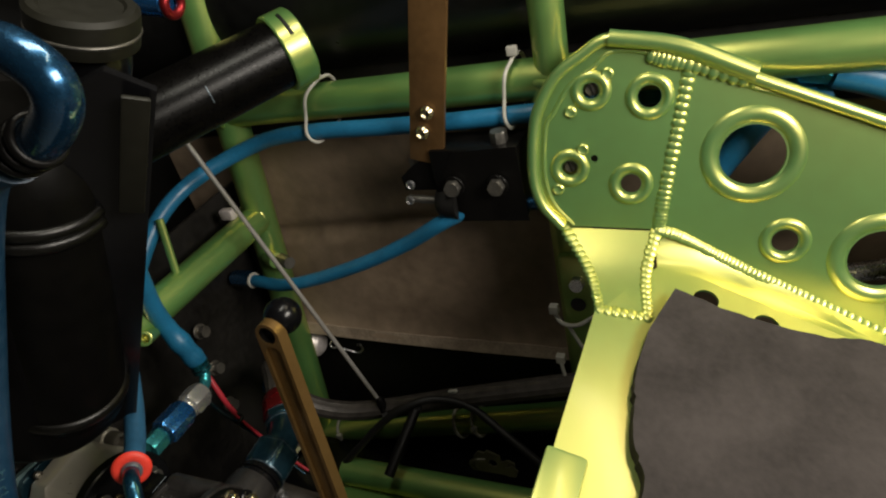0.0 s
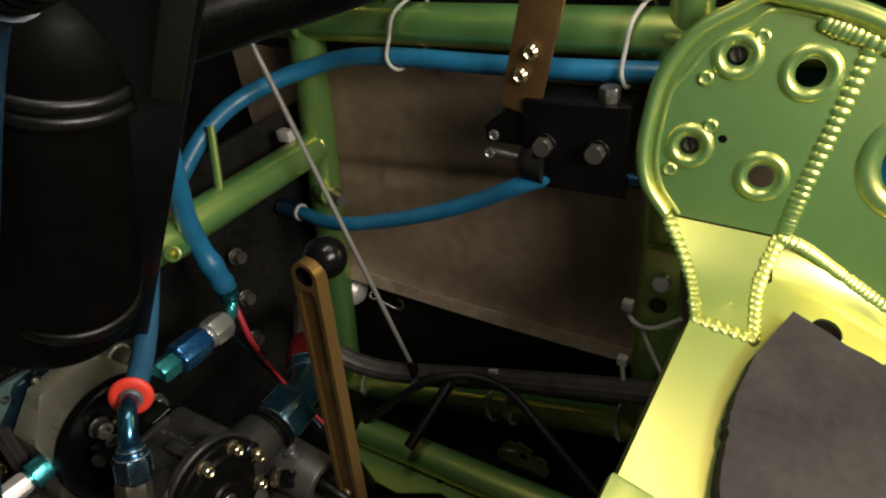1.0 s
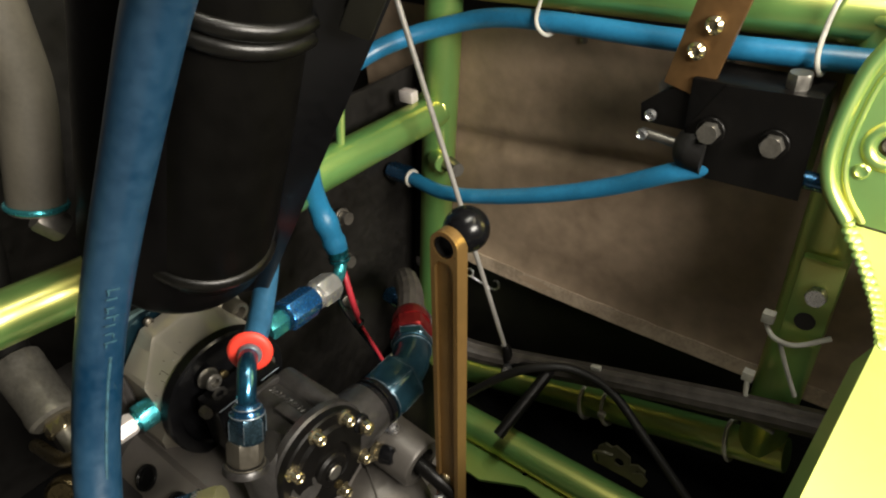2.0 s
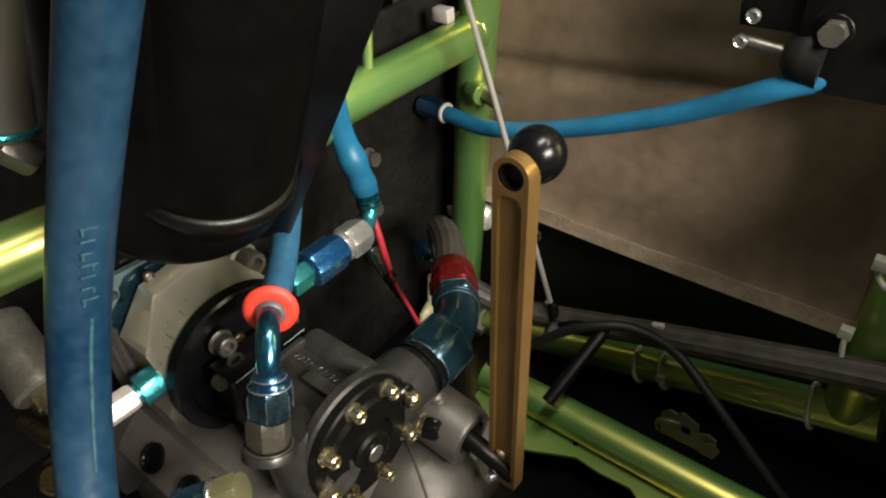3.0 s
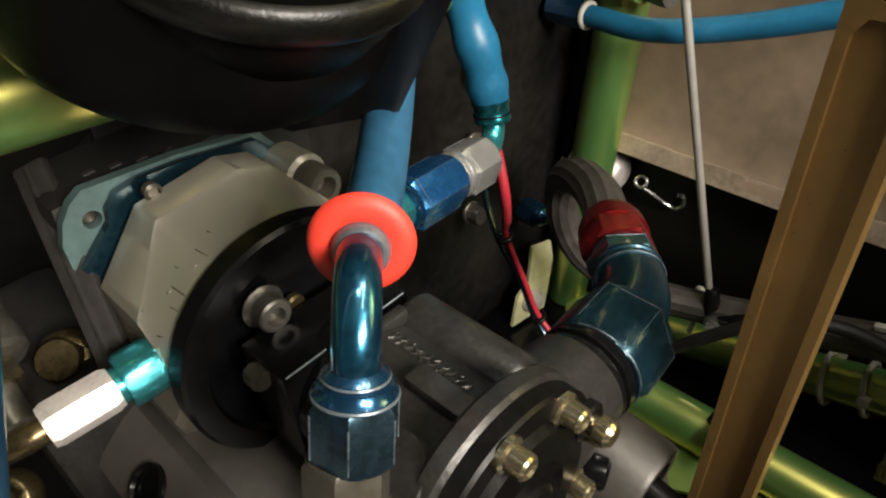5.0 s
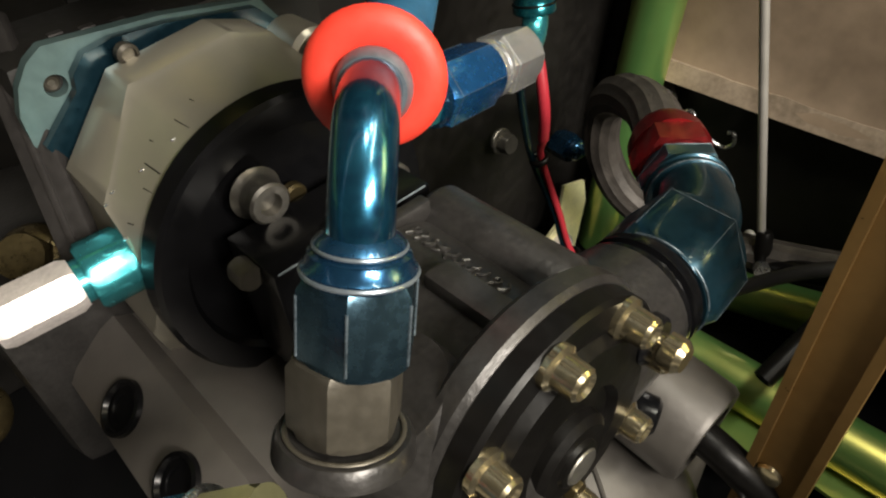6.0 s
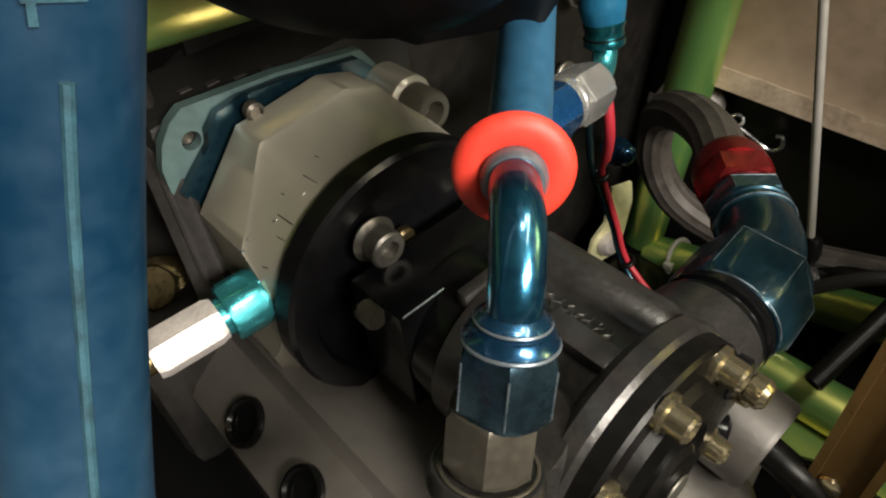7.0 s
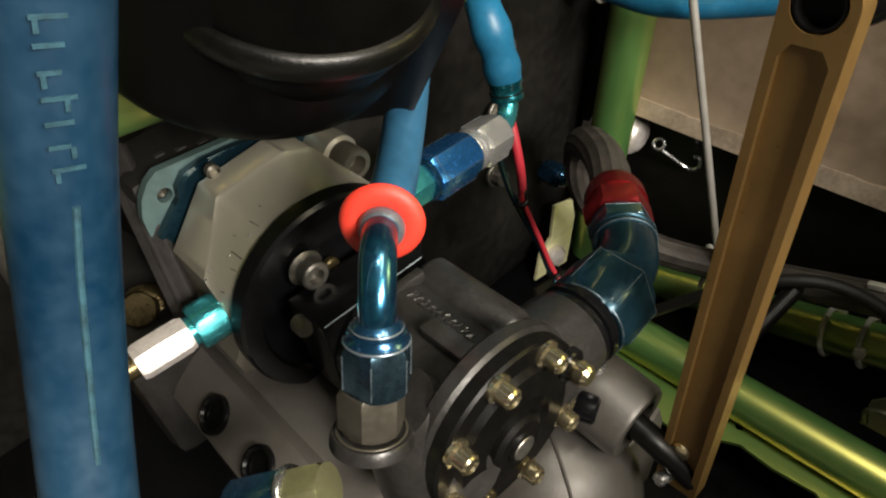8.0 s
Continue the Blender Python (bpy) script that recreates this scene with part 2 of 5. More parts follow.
def pipe(pts, r, sides=16, n=10, smooth=True, ridge=0.0, bm=None, closed=False, radii=None):
    """A tube along points. ridge: depth of lengthwise grooves."""
    bm = bm or bmesh.new()
    line = spline(pts, n) if smooth and len(pts) > 2 else [Vector(p) for p in pts]
    if closed:
        line = line[:-1]
    u = basis(line[1] - line[0])[0]
    rings = []
    m = len(line)
    for i, p in enumerate(line):
        if closed:
            w = (line[(i + 1) % m] - line[i - 1]).normalized()
        else:
            w = (line[min(i + 1, m - 1)] - line[max(i - 1, 0)]).normalized()
        u = (u - w * u.dot(w)).normalized()
        v = w.cross(u)
        rr = radii(p) if radii else r
        rings.append([bm.verts.new(p + (u * math.cos(2 * math.pi * k / sides) + v * math.sin(2 * math.pi * k / sides)) * (rr - (ridge if k % 2 else 0))) for k in range(sides)])
    pairs = list(zip(rings, rings[1:])) + ([(rings[-1], rings[0])] if closed else [])
    for a, b in pairs:
        for k in range(sides):
            bm.faces.new((a[k], a[(k + 1) % sides], b[(k + 1) % sides], b[k]))
    if not closed:
        bm.faces.new(rings[0][::-1])
        bm.faces.new(rings[-1])
    return bm


def plate(outline, o, u, v, thick, holes=(), bm=None):
    """A flat sheet: outline in (u, v) from o, with holes (u, v, radius) or loops of points, thick along u x v backwards."""
    bm = bm or bmesh.new()
    o, u, v = Vector(o), Vector(u).normalized(), Vector(v).normalized()
    n = u.cross(v)
    loops = [outline]
    for h in holes:
        if isinstance(h, tuple):
            loops.append([(h[0] + h[2] * math.cos(2 * math.pi * k / 28), h[1] + h[2] * math.sin(2 * math.pi * k / 28)) for k in range(28)])
        else:
            loops.append(h)
    edges = []
    for lp in loops:
        vs = [bm.verts.new(o + u * a + v * b) for a, b in lp]
        edges += [bm.edges.new((vs[i], vs[(i + 1) % len(vs)])) for i in range(len(vs))]
    res = bmesh.ops.triangle_fill(bm, use_beauty=True, use_dissolve=False, edges=edges)
    faces = [f for f in res["geom"] if isinstance(f, bmesh.types.BMFace)]
    ext = bmesh.ops.extrude_face_region(bm, geom=faces)
    bmesh.ops.translate(bm, vec=n * -thick, verts=[g for g in ext["geom"] if isinstance(g, bmesh.types.BMVert)])
    return bm


def block(lo, hi, bev=0.002, bm=None, m=None):
    own = bmesh.new()
    bmesh.ops.create_cube(own, size=1)
    lo, hi = Vector(lo), Vector(hi)
    for w in own.verts:
        w.co = Vector([lo[i] + (hi[i] - lo[i]) * (w.co[i] + 0.5) for i in range(3)])
    if bev:
        bmesh.ops.bevel(own, geom=own.edges[:], offset=bev, segments=2, affect="EDGES", profile=0.6)
    if m:
        bmesh.ops.transform(own, matrix=m, verts=own.verts)
    return own


def ball(p, r, seg=24, sx=1, sy=1, sz=1):
    bm = bmesh.new()
    bmesh.ops.create_uvsphere(bm, u_segments=seg, v_segments=seg // 2, radius=r)
    for w in bm.verts:
        w.co = Vector((w.co.x * sx, w.co.y * sy, w.co.z * sz)) + Vector(p)
    return bm


def ring_bm(p, ax, r, tube, seg=32, side=12, flat=1.0):
    bm = bmesh.new()
    u, v, w = basis(ax)
    rows = []
    for i in range(seg):
        a = 2 * math.pi * i / seg
        d = u * math.cos(a) + v * math.sin(a)
        rows.append([bm.verts.new(Vector(p) + d * (r + tube * math.cos(2 * math.pi * k / side)) + w * tube * flat * math.sin(2 * math.pi * k / side)) for k in range(side)])
    for i in range(seg):
        for k in range(side):
            bm.faces.new((rows[i][k], rows[i][(k + 1) % side], rows[(i + 1) % seg][(k + 1) % side], rows[(i + 1) % seg][k]))
    return bm


def bead(pts, r, n, step=0.72):
    """A weld: overlapping flattened drops along a line."""
    line = spline(pts, 16)
    length = sum((b - a).length for a, b in zip(line, line[1:]))
    count = max(2, int(length / (r * step * 1.35)))
    bm = bmesh.new()
    nn = Vector(n).normalized()
    for i in range(count):
        x = i / (count - 1) * (len(line) - 1)
        k = min(int(x), len(line) - 2)
        p = line[k].lerp(line[k + 1], x - k)
        w = (line[k + 1] - line[k]).normalized()
        s = w.cross(nn)
        rr = r * random.uniform(0.9, 1.12)
        res = bmesh.ops.create_uvsphere(bm, u_segments=10, v_segments=6, radius=1)
        for q in res["verts"]:
            q.co = p + w * q.co.x * rr * 0.8 + s * q.co.y * rr * 1.1 + nn * q.co.z * rr * 0.45
    return bm

# ---- garage: made up and out of view, its pale surfaces bounce light ----
solid("floor", block((-4, -4, 0.15), (3, 4, 0.25), 0), CONCRETE, "unseen grey concrete garage floor, made up", "floor", "structure")
solid("ceiling", block((-4, -4, 2.6), (3, 4, 2.7), 0), WALLPAINT, "unseen pale garage ceiling, made up", "ceiling", "structure")
for nm, lo, hi in (("wall_north", (-4, 4, 0.25), (3, 4.1, 2.6)), ("wall_south", (-4, -4.1, 0.25), (3, -4, 2.6)), ("wall_west", (-4.1, -4, 0.25), (-4, 4, 2.6)), ("wall_east", (3, -4, 0.25), (3.1, 4, 2.6))):
    solid(nm, block(lo, hi, 0), WALLPAINT, "unseen plain garage wall, made up", "wall", "structure")

# ---- chassis ----
R_TUBE = 0.0235
frame_at = (-0.9, 1.154, 0.2585)
chassis = thing("chassis_frame", frame_at, "welded race car chassis of green pearl painted steel tubes", "chassis")


def chassis_tube(name, a, b, r=R_TUBE):
    return part(name, pipe([a, b], r, 32, smooth=False), GREEN, chassis)


chassis_tube("top_rail", (-0.93, 1.154, 0.902), (0.55, 1.154, 0.938))
chassis_tube("upright", (-0.845, 1.154, 1.15), (-0.947, 1.154, 0.262))
chassis_tube("upper_brace", (-0.410, 1.152, 0.91), (-0.400, 1.14, 1.2), 0.019)
chassis_tube("bottom_rail", (-0.93, 1.15, 0.252), (-0.38, 1.15, 0.402), 0.0215)
chassis_tube("floor_rail", (-0.80, 1.02, 0.3256), (0.2, 1.02, 0.336), 0.0225)
chassis_tube("cross_tube", (-0.893, 1.152, 0.733), (-0.88, 0.78, 0.747), 0.0225)
chassis_tube("rear_upright", (-0.412, 1.154, 0.92), (-0.412, 1.154, 0.40), 0.026)
chassis_tube("side_tube", (-0.92, 0.35, 0.770), (-0.8807, 0.80, 0.7465), 0.0225)
for p, q in (((-0.875, 1.154, 0.905), 0.03), ((-0.896, 1.14, 0.735), 0.026), ((-0.41, 1.152, 0.917), 0.027)):
    part("weld", ring_bm(p, (1, 0.1, 0) if q == 0.03 else ((0, 1, 0) if q == 0.026 else (0, 0, 1)), q - 0.004, 0.0045), GREEN, chassis)
part("gusset_plate", plate([(-0.80, 0.99), (-0.74, 0.960), (-0.70, 0.958), (-0.672, 0.972), (-0.645, 0.985), (-0.612, 0.982), (-0.575, 0.985), (-0.54, 0.965), (-0.50, 0.945), (-0.2, 0.94), (-0.2, 1.02), (-0.80, 1.02)],
                           (0, 0, 0.311), (1, 0, 0), (0, 1, 0), 0.004, [(-0.655, 1.002, 0.004)]), GREEN, chassis)
part("mounting_tab", block((-0.425, 1.118, 0.595), (-0.385, 1.131, 0.70), 0.006), GREEN, chassis)
# Solid black disc stands for the hole's shade.
part("tab_hole_disc", round_bar((-0.405, 1.1195, 0.627), (0, -1, 0.1), 0.004, 0.0098, 0.0005), BLACK_PANEL, chassis, "black disc for the shade in the bolt hole")
part("tab_bolt", hex_nut((-0.402, 1.118, 0.662), (0, -1, 0.2), 0.012, 0.0098), STEEL, chassis, "bright steel bolt head")
part("small_tube_end", lathe(bmesh.new(), [(0, 0.0085), (0.04, 0.0088), (0.0405, 0.0078), (0.0405, 0.0058), (0.025, 0.0055), (0.025, 0.0001)], (-0.868, 0.884, 0.730), (0.57, -0.70, 0.42), 20), GREEN, chassis)
part("clip_strip", pipe([(-0.884, 0.965, 0.76), (-0.892, 0.985, 0.83)], 0.005, 10, smooth=False), GREEN, chassis)
# bolts in the upright and over the cross tube
part("bolt", hex_nut((-0.868, 1.132, 0.668), (1, -0.45, 0.05), 0.03, 0.0105), DULL_STEEL, chassis, "dull steel bolt head")
part("bolt_boss", round_bar((-0.89, 1.135, 0.668), (1, -0.45, 0.05), 0.024, 0.013), GREEN, chassis)
part("clamp", block((-0.914, 1.098, 0.757), (-0.892, 1.112, 0.773), 0.003), WHITE_METAL, chassis, "bright steel clamp")

# ---- body panels ----
bm = bmesh.new()
nx, nz = 60, 40
grid = []
for i in range(nx + 1):
    col = []
    for k in range(nz + 1):
        x, z = -1.05 + 1.55 * i / nx, 0.483 + 0.372 * k / nz
        fold = 0.012 * math.exp(-((z - (0.70 + 0.10 * (x + 0.72))) / 0.012) ** 2) * (1 if -0.9 < x < -0.5 else 0.3)
        y = 1.182 + 0.006 * math.sin(5 * x + 3 * z) + fold + 0.004 * noise.noise(Vector((x * 6, z * 6, 0))) - 0.01 * math.exp(-((z - 0.483) / 0.02) ** 2)
        col.append(bm.verts.new((x, y, z)))
    grid.append(col)
for i in range(nx):
    for k in range(nz):
        bm.faces.new((grid[i][k], grid[i + 1][k], grid[i + 1][k + 1], grid[i][k + 1]))
ext = bmesh.ops.extrude_face_region(bm, geom=bm.faces[:])
bmesh.ops.translate(bm, vec=(0, 0.004, 0), verts=[g for g in ext["geom"] if isinstance(g, bmesh.types.BMVert)])
panel = thing("side_panel", (-0.3, 1.182, 0.483), "tan brown side panel with a folded lower hem", "body panel")
part("sheet", bm, TAN, panel, angle=60)
hem = [(-1.05 + 1.55 * k / 24, 1.178 + 0.006 * math.sin(5 * (-1.05 + 1.55 * k / 24) + 1.45), 0.486) for k in range(25)]
part("hem_roll", pipe(hem, 0.0045, 10, 2), TAN_HEM, panel)
bm = bmesh.new()
low, high = [], []
for k in range(97):
    x = -1.05 + 1.55 * k / 96
    y = 1.1762 + 0.006 * math.sin(5 * x + 1.45) - 0.003
    low.append(bm.verts.new((x, y - 0.004, 0.482)))
    high.append(bm.verts.new((x, y + 0.0015, 0.5005 + 0.0022 * noise.noise(Vector((x * 40, 0, 3))))))
for k in range(96):
    bm.faces.new((low[k], low[k + 1], high[k + 1], high[k]))
ext = bmesh.ops.extrude_face_region(bm, geom=bm.faces[:])
bmesh.ops.translate(bm, vec=(0, 0.003, 0), verts=[g for g in ext["geom"] if isinstance(g, bmesh.types.BMVert)])
part("hem_strip", bm, TAN_HEM, panel, "pale worn hem strip", angle=60)
for k in range(9):
    part("rivet", lathe(bmesh.new(), [(0, 0.005), (0.0015, 0.0045), (0.0025, 0.002), (0.0026, 0.0001)], (-0.86 + 0.16 * k, 1.176, 0.848), (0, -1, 0), 14), DULL_STEEL, panel, "dull rivet")
solid("lower_side_panel", block((-1.4, 1.215, 0.2585), (0.5, 1.221, 0.87), 0.001), BLACK_PANEL, "black lower side panel of the car body", "body panel")
bm = round_bar((-1.4, 1.27, 1.035), (1, 0, 0.01), 2.0, 0.125, 0.002, 48)
solid("upper_body_tube", bm, BODY_BLACK, "glossy black rounded upper body side", "body panel")
# Black sheet added to close the gap where the pale room showed.
solid("upper_backing_sheet", block((-1.4, 1.228, 0.84), (0.5, 1.234, 1.5), 0.001), BLACK_PANEL, "added black sheet closing the gap behind the top rail", "body panel")
pan = thing("floor_pan", (-0.5, 0.76, 0.25), "glossy black floor pan with small bright rivets", "floor pan")
part("sheet", block((-1.5, 0.3, 0.25), (0.5, 1.22, 0.2585), 0.001), BLACK_GLOSS, pan)
for x, y in ((-0.655, 0.885), (-0.585, 0.885), (-0.515, 0.885), (-0.445, 0.885), (-0.375, 0.885), (-0.305, 0.885)):
    part("rivet", lathe(bmesh.new(), [(0, 0.0035), (0.001, 0.0032), (0.002, 0.0015), (0.0021, 0.0001)], (x, y, 0.2585), (0, 0, 1), 12), STEEL, pan, "small bright rivet")
# Made-up black sheet that darkens the pale background deep on the left.
solid("dark_backing_sheet", block((-1.26, 0.0, 0.2585), (-1.25, 1.2, 1.1), 0.001), BLACK_PANEL, "made-up black sheet darkening the view deep in the car", "bulkhead")
wall = thing("firewall", (-0.985, 0.95, 0.2585), "black firewall plate with bolts and a folded edge", "firewall")
lean = Matrix.Translation((-0.945, 0, 0.6)) @ Matrix.Rotation(radians(6.6), 4, "Y") @ Matrix.Translation((0.965, 0, -0.6))
part("plate", block((-0.985, 0.70, 0.262), (-0.979, 1.176, 0.78), 0.001, m=lean), BLACK_PANEL, wall)
part("folded_edge", block((-0.985, 1.165, 0.262), (-0.966, 1.1755, 0.779), 0.002, m=lean), BLACK_PANEL, wall)
for z in (0.625, 0.551, 0.471):
    x = -0.93 - (0.625 - z) * 0.116
    b = thing("plate_bolt", (x, 1.0, z), "steel hex bolt in the black firewall", "bolt", "firewall bolts")
    part("head", hex_nut((x - 0.012, 1.0, z), (1, 0, 0.116), 0.011, 0.0095, turn=z * 9), DULL_STEEL, b)
    part("washer", round_bar((x - 0.016, 1.0, z), (1, 0, 0.116), 0.004, 0.012, 0.0008), DULL_STEEL, b)

# ---- seat ----
U0, UX, UY = Vector((-0.3055, 1.0959, 0.849)), Vector((0.991, 0.134, 0)).normalized(), Vector((-0.028, 0.206, 0.978))
UY = (UY - UX * UY.dot(UX)).normalized()
UN = UX.cross(UY)
L0, LX, LY = Vector((-0.289, 0.977, 0.7216)), Vector((0.951, 0, -0.31)).normalized(), Vector((0.054, 0.985, 0.165))
LY = (LY - LX * LY.dot(LX)).normalized()
LN = LX.cross(LY)


def su(a, b, h=0.0):
    return U0 + UX * a + UY * b + UN * h


def sl(a, b, h=0.0):
    return L0 + LX * a + LY * b + LN * h


seat = thing("racing_seat", (-0.15, 0.95, 0.70), "green pearl welded aluminium racing seat with lightening holes", "seat")
rim = [(-0.094, -0.074), (-0.113, -0.047), (-0.119, -0.014), (-0.113, 0.035), (-0.103, 0.062), (-0.085, 0.087), (-0.06, 0.103), (-0.028, 0.116), (0.031, 0.098), (0.096, 0.064), (0.209, 0.009), (0.45, -0.11)]
holes = [(-0.052, 0.068, 0.0085), (0.004, 0.056, 0.0115), (-0.08, -0.01, 0.0085), (-0.019, -0.032, 0.0105), (0.097, -0.012, 0.0305), (0.127, -0.104, 0.0125), (0.213, -0.128, 0.030), (-0.054, -0.002, 0.0038)]
smooth_rim = [tuple(p.xy) for p in spline([(a, b, 0) for a, b in rim], 5)]
sp = part("side_plate", plate(smooth_rim + [(0.45, -0.344), (0.222, -0.21), (0.096, -0.136), (0.031, -0.094), (0.006, -0.084)], U0, UX, UY, 0.003, holes), SEAT_GREEN, seat)
for a, b, r in holes[:7]:
    d = 0.019 if r > 0.02 else 0.0125
    flare = lathe(bmesh.new(), [(-0.004, r), (-0.002, r + 0.0005), (0.0012, r + d * 0.16), (0.0030, r + d * 0.36), (0.0036, r + d * 0.55), (0.0026, r + d * 0.78), (0.0008, r + d * 0.93), (-0.0012, r + d)], su(a, b), UN, 40)
    for f in [f for f in flare.faces if len(f.verts) > 8]:
        flare.faces.remove(f)
    part("hole_flare", flare, SEAT_GREEN, sp)
part("rolled_rim", pipe([su(a, b, 0.002) for a, b in rim], 0.0062, 14, 6), SEAT_GREEN, seat)
part("rim_step", pipe([su(a + 0.012 * (1 if a < -0.05 else 0.4), b - (0.012 if b > 0.05 else 0), -0.0003) for a, b in rim], 0.0024, 10, 6), SEAT_GREEN, seat)
part("corner_cap", pipe([su(-0.031, 0.117, 0.003), su(0.033, 0.101, 0.003), su(0.1, 0.067, 0.003)], 0.0085, 12, 6), SEAT_GREEN, seat)
for a, b in ((-0.035, 0.083), (-0.074, 0.049), (-0.065, 0.009), (-0.094, -0.032)):
    part("rivet", lathe(bmesh.new(), [(0, 0.0062), (0.002, 0.006), (0.003, 0.0045), (0.0022, 0.0028), (0.0022, 0.0001)], su(a, b), UN, 20), SEAT_GREEN, sp)
for a, b in ((-0.052, 0.068), (-0.08, -0.01)):
    stud = part("slotted_stud", round_bar(su(a, b, -0.012), UN, 0.006, 0.0065, 0.0008), DULL_STEEL, seat, "slotted steel stud in the hole")
    # Black strip for the shade inside the stud's slot.
    part("stud_slot", block((-0.0012, -0.006, 0), (0.0012, 0.006, 0.0005), 0, m=Matrix.Translation(su(a, b, -0.0056)) @ Matrix((UX, UY, UN)).transposed().to_4x4() @ Matrix.Rotation(0.3, 4, "Z")), BLACK_PANEL, stud)
part("weld_seam", bead([su(0.041, 0.074), su(0.026, 0.009), su(0.013, -0.049), su(0.006, -0.084)], 0.0064, UN), SEAT_GREEN, seat)
part("weld_seam", bead([su(0.008, 0.094, 0.002), su(0.041, 0.082, 0.002), su(0.098, 0.059, 0.002)], 0.0066, UN), SEAT_GREEN, seat)
seam = [(0.006, -0.084), (0.031, -0.094), (0.096, -0.136), (0.222, -0.21), (0.45, -0.344)]
fold = [(-0.012, 0.075), (0.03, 0.078), (0.10, 0.066), (0.21, 0.050), (0.45, 0.02)]
part("weld_seam", bead([su(a, b, 0.001) for a, b in seam], 0.0060, (UN + LN).normalized()), SEAT_GREEN, seat)
bm = bmesh.new()
top, mid, low = [su(a, b) for a, b in seam], [], [sl(a, b) for a, b in fold]
mid = [a.lerp(b, 0.55) + (UN + LN) * -0.006 for a, b in zip(top, low)]
rows = [[bm.verts.new(p) for p in r] for r in (top, mid, low)]
for r, s in zip(rows, rows[1:]):
    for i in range(4):
        bm.faces.new((r[i], r[i + 1], s[i + 1], s[i]))
bmesh.ops.solidify(bm, geom=bm.faces[:], thickness=0.003)
part("fold_strip", bm, SEAT_GREEN, seat, angle=70)
part("base_plate", plate([(-0.057, -0.32), (-0.057, -0.004), (-0.012, 0.075), (0.03, 0.078), (0.10, 0.066), (0.21, 0.05), (0.45, 0.02), (0.45, -0.32)], L0, LX, LY, 0.003, [(0.041, 0.051, 0.0125), (0.100, 0.041, 0.0125)]), SEAT_GREEN, seat)
bm = bmesh.new()
left = [su(-0.092, -0.076), su(-0.092, -0.076).lerp(sl(-0.056, -0.002), 0.5) + LX * 0.010 - LN * 0.005, sl(-0.056, -0.002)]
right = [su(0.004, -0.086), su(0.004, -0.086).lerp(sl(-0.010, 0.006), 0.5) - LX * 0.005 - LN * 0.005, sl(-0.010, 0.006)]
lv, rv = [bm.verts.new(p) for p in spline(left, 4)], [bm.verts.new(p) for p in spline(right, 4)]
for i in range(len(lv) - 1):
    bm.faces.new((lv[i], lv[i + 1], rv[i + 1], rv[i]))
bmesh.ops.solidify(bm, geom=bm.faces[:], thickness=0.003)
part("neck", bm, SEAT_GREEN, seat, angle=70)
part("weld_seam", bead(left, 0.0062, (UN + LN).normalized()), SEAT_GREEN, seat)
part("weld_seam", bead(right, 0.0062, (UN + LN).normalized()), SEAT_GREEN, seat)
part("weld_seam", bead([left[2], right[2]], 0.0062, LN), SEAT_GREEN, seat)
part("leg_flange", plate([(-0.060, -0.32), (-0.060, -0.006), (-0.055, -0.006), (-0.055, -0.32)], L0 + LN * 0.0005, LX, LY, 0.03), SEAT_GREEN, seat)
part("leg_step", block((-0.066, -0.33, -0.002), (-0.03, -0.165, 0.012), 0.004, m=Matrix.Translation(L0) @ Matrix((LX, LY, LN)).transposed().to_4x4()), SEAT_GREEN, seat)
pad = [(0.008, 0.040), (0.045, 0.033), (0.087, 0.030), (0.149, 0.034), (0.208, 0.045), (0.43, 0.02), (0.43, -0.31), (0.03, -0.30), (0.016, -0.177), (0.001, -0.14), (-0.006, -0.10), (-0.010, -0.081), (-0.008, -0.02)]
padn = [tuple((Vector(p) + Vector((random.uniform(-1, 1), random.uniform(-1, 1))) * 0.0012)) for p in [q.xy for q in spline([(a, b, 0) for a, b in pad], 6)]]
bm = plate(padn, L0 + LN * 0.016, LX, LY, 0.0155)
solid("seat_pad", bm, FOAM, "worn black foam pad lying on the green seat base", "seat pad")

# ---- fuel shut-off box with its bar ----
sbox = thing("shutoff_valve", (-0.49, 1.11, 0.78), "black shut-off valve box on a gold bar under the top rail", "valve")
part("body", block((-0.543, 1.076, 0.780), (-0.438, 1.128, 0.868), 0.004), BLACK_MATT, sbox)
part("front_plate", plate([(-0.105, -0.004), (-0.103, 0.040), (-0.075, 0.086), (0, 0.09), (0.002, -0.002)][::1], (-0.438, 1.0755, 0.780), (1, 0, 0), (0, 0, 1), 0.003), BLACK_MATT, sbox)
part("arm", plate([(-0.586, 0.815), (-0.588, 0.832), (-0.576, 0.842), (-0.545, 0.862), (-0.50, 0.864), (-0.50, 0.815)], (0, 1.082, 0), (1, 0, 0), (0, 0, 1), 0.006), BLACK_MATT, sbox)
part("plunger", pipe([(-0.585, 1.084, 0.803), (-0.535, 1.086, 0.797)], 0.0048, 14, smooth=False), DULL_STEEL, sbox, "steel plunger rod")
part("boot", lathe(bmesh.new(), [(0, 0.010), (0.003, 0.016), (0.008, 0.020), (0.016, 0.0215), (0.03, 0.022)], (-0.550, 1.086, 0.799), (1, 0, -0.05), 20), RUBBER, sbox)
for x, z in ((-0.576, 0.824), (-0.582, 0.803)):
    s = part("screw", lathe(bmesh.new(), [(0, 0.0058), (0.002, 0.0055), (0.003, 0.004), (0.002, 0.003), (0.0018, 0.0001)], (x, 1.079, z), (0, -1, 0), 18), STEEL, sbox, "bright screw")
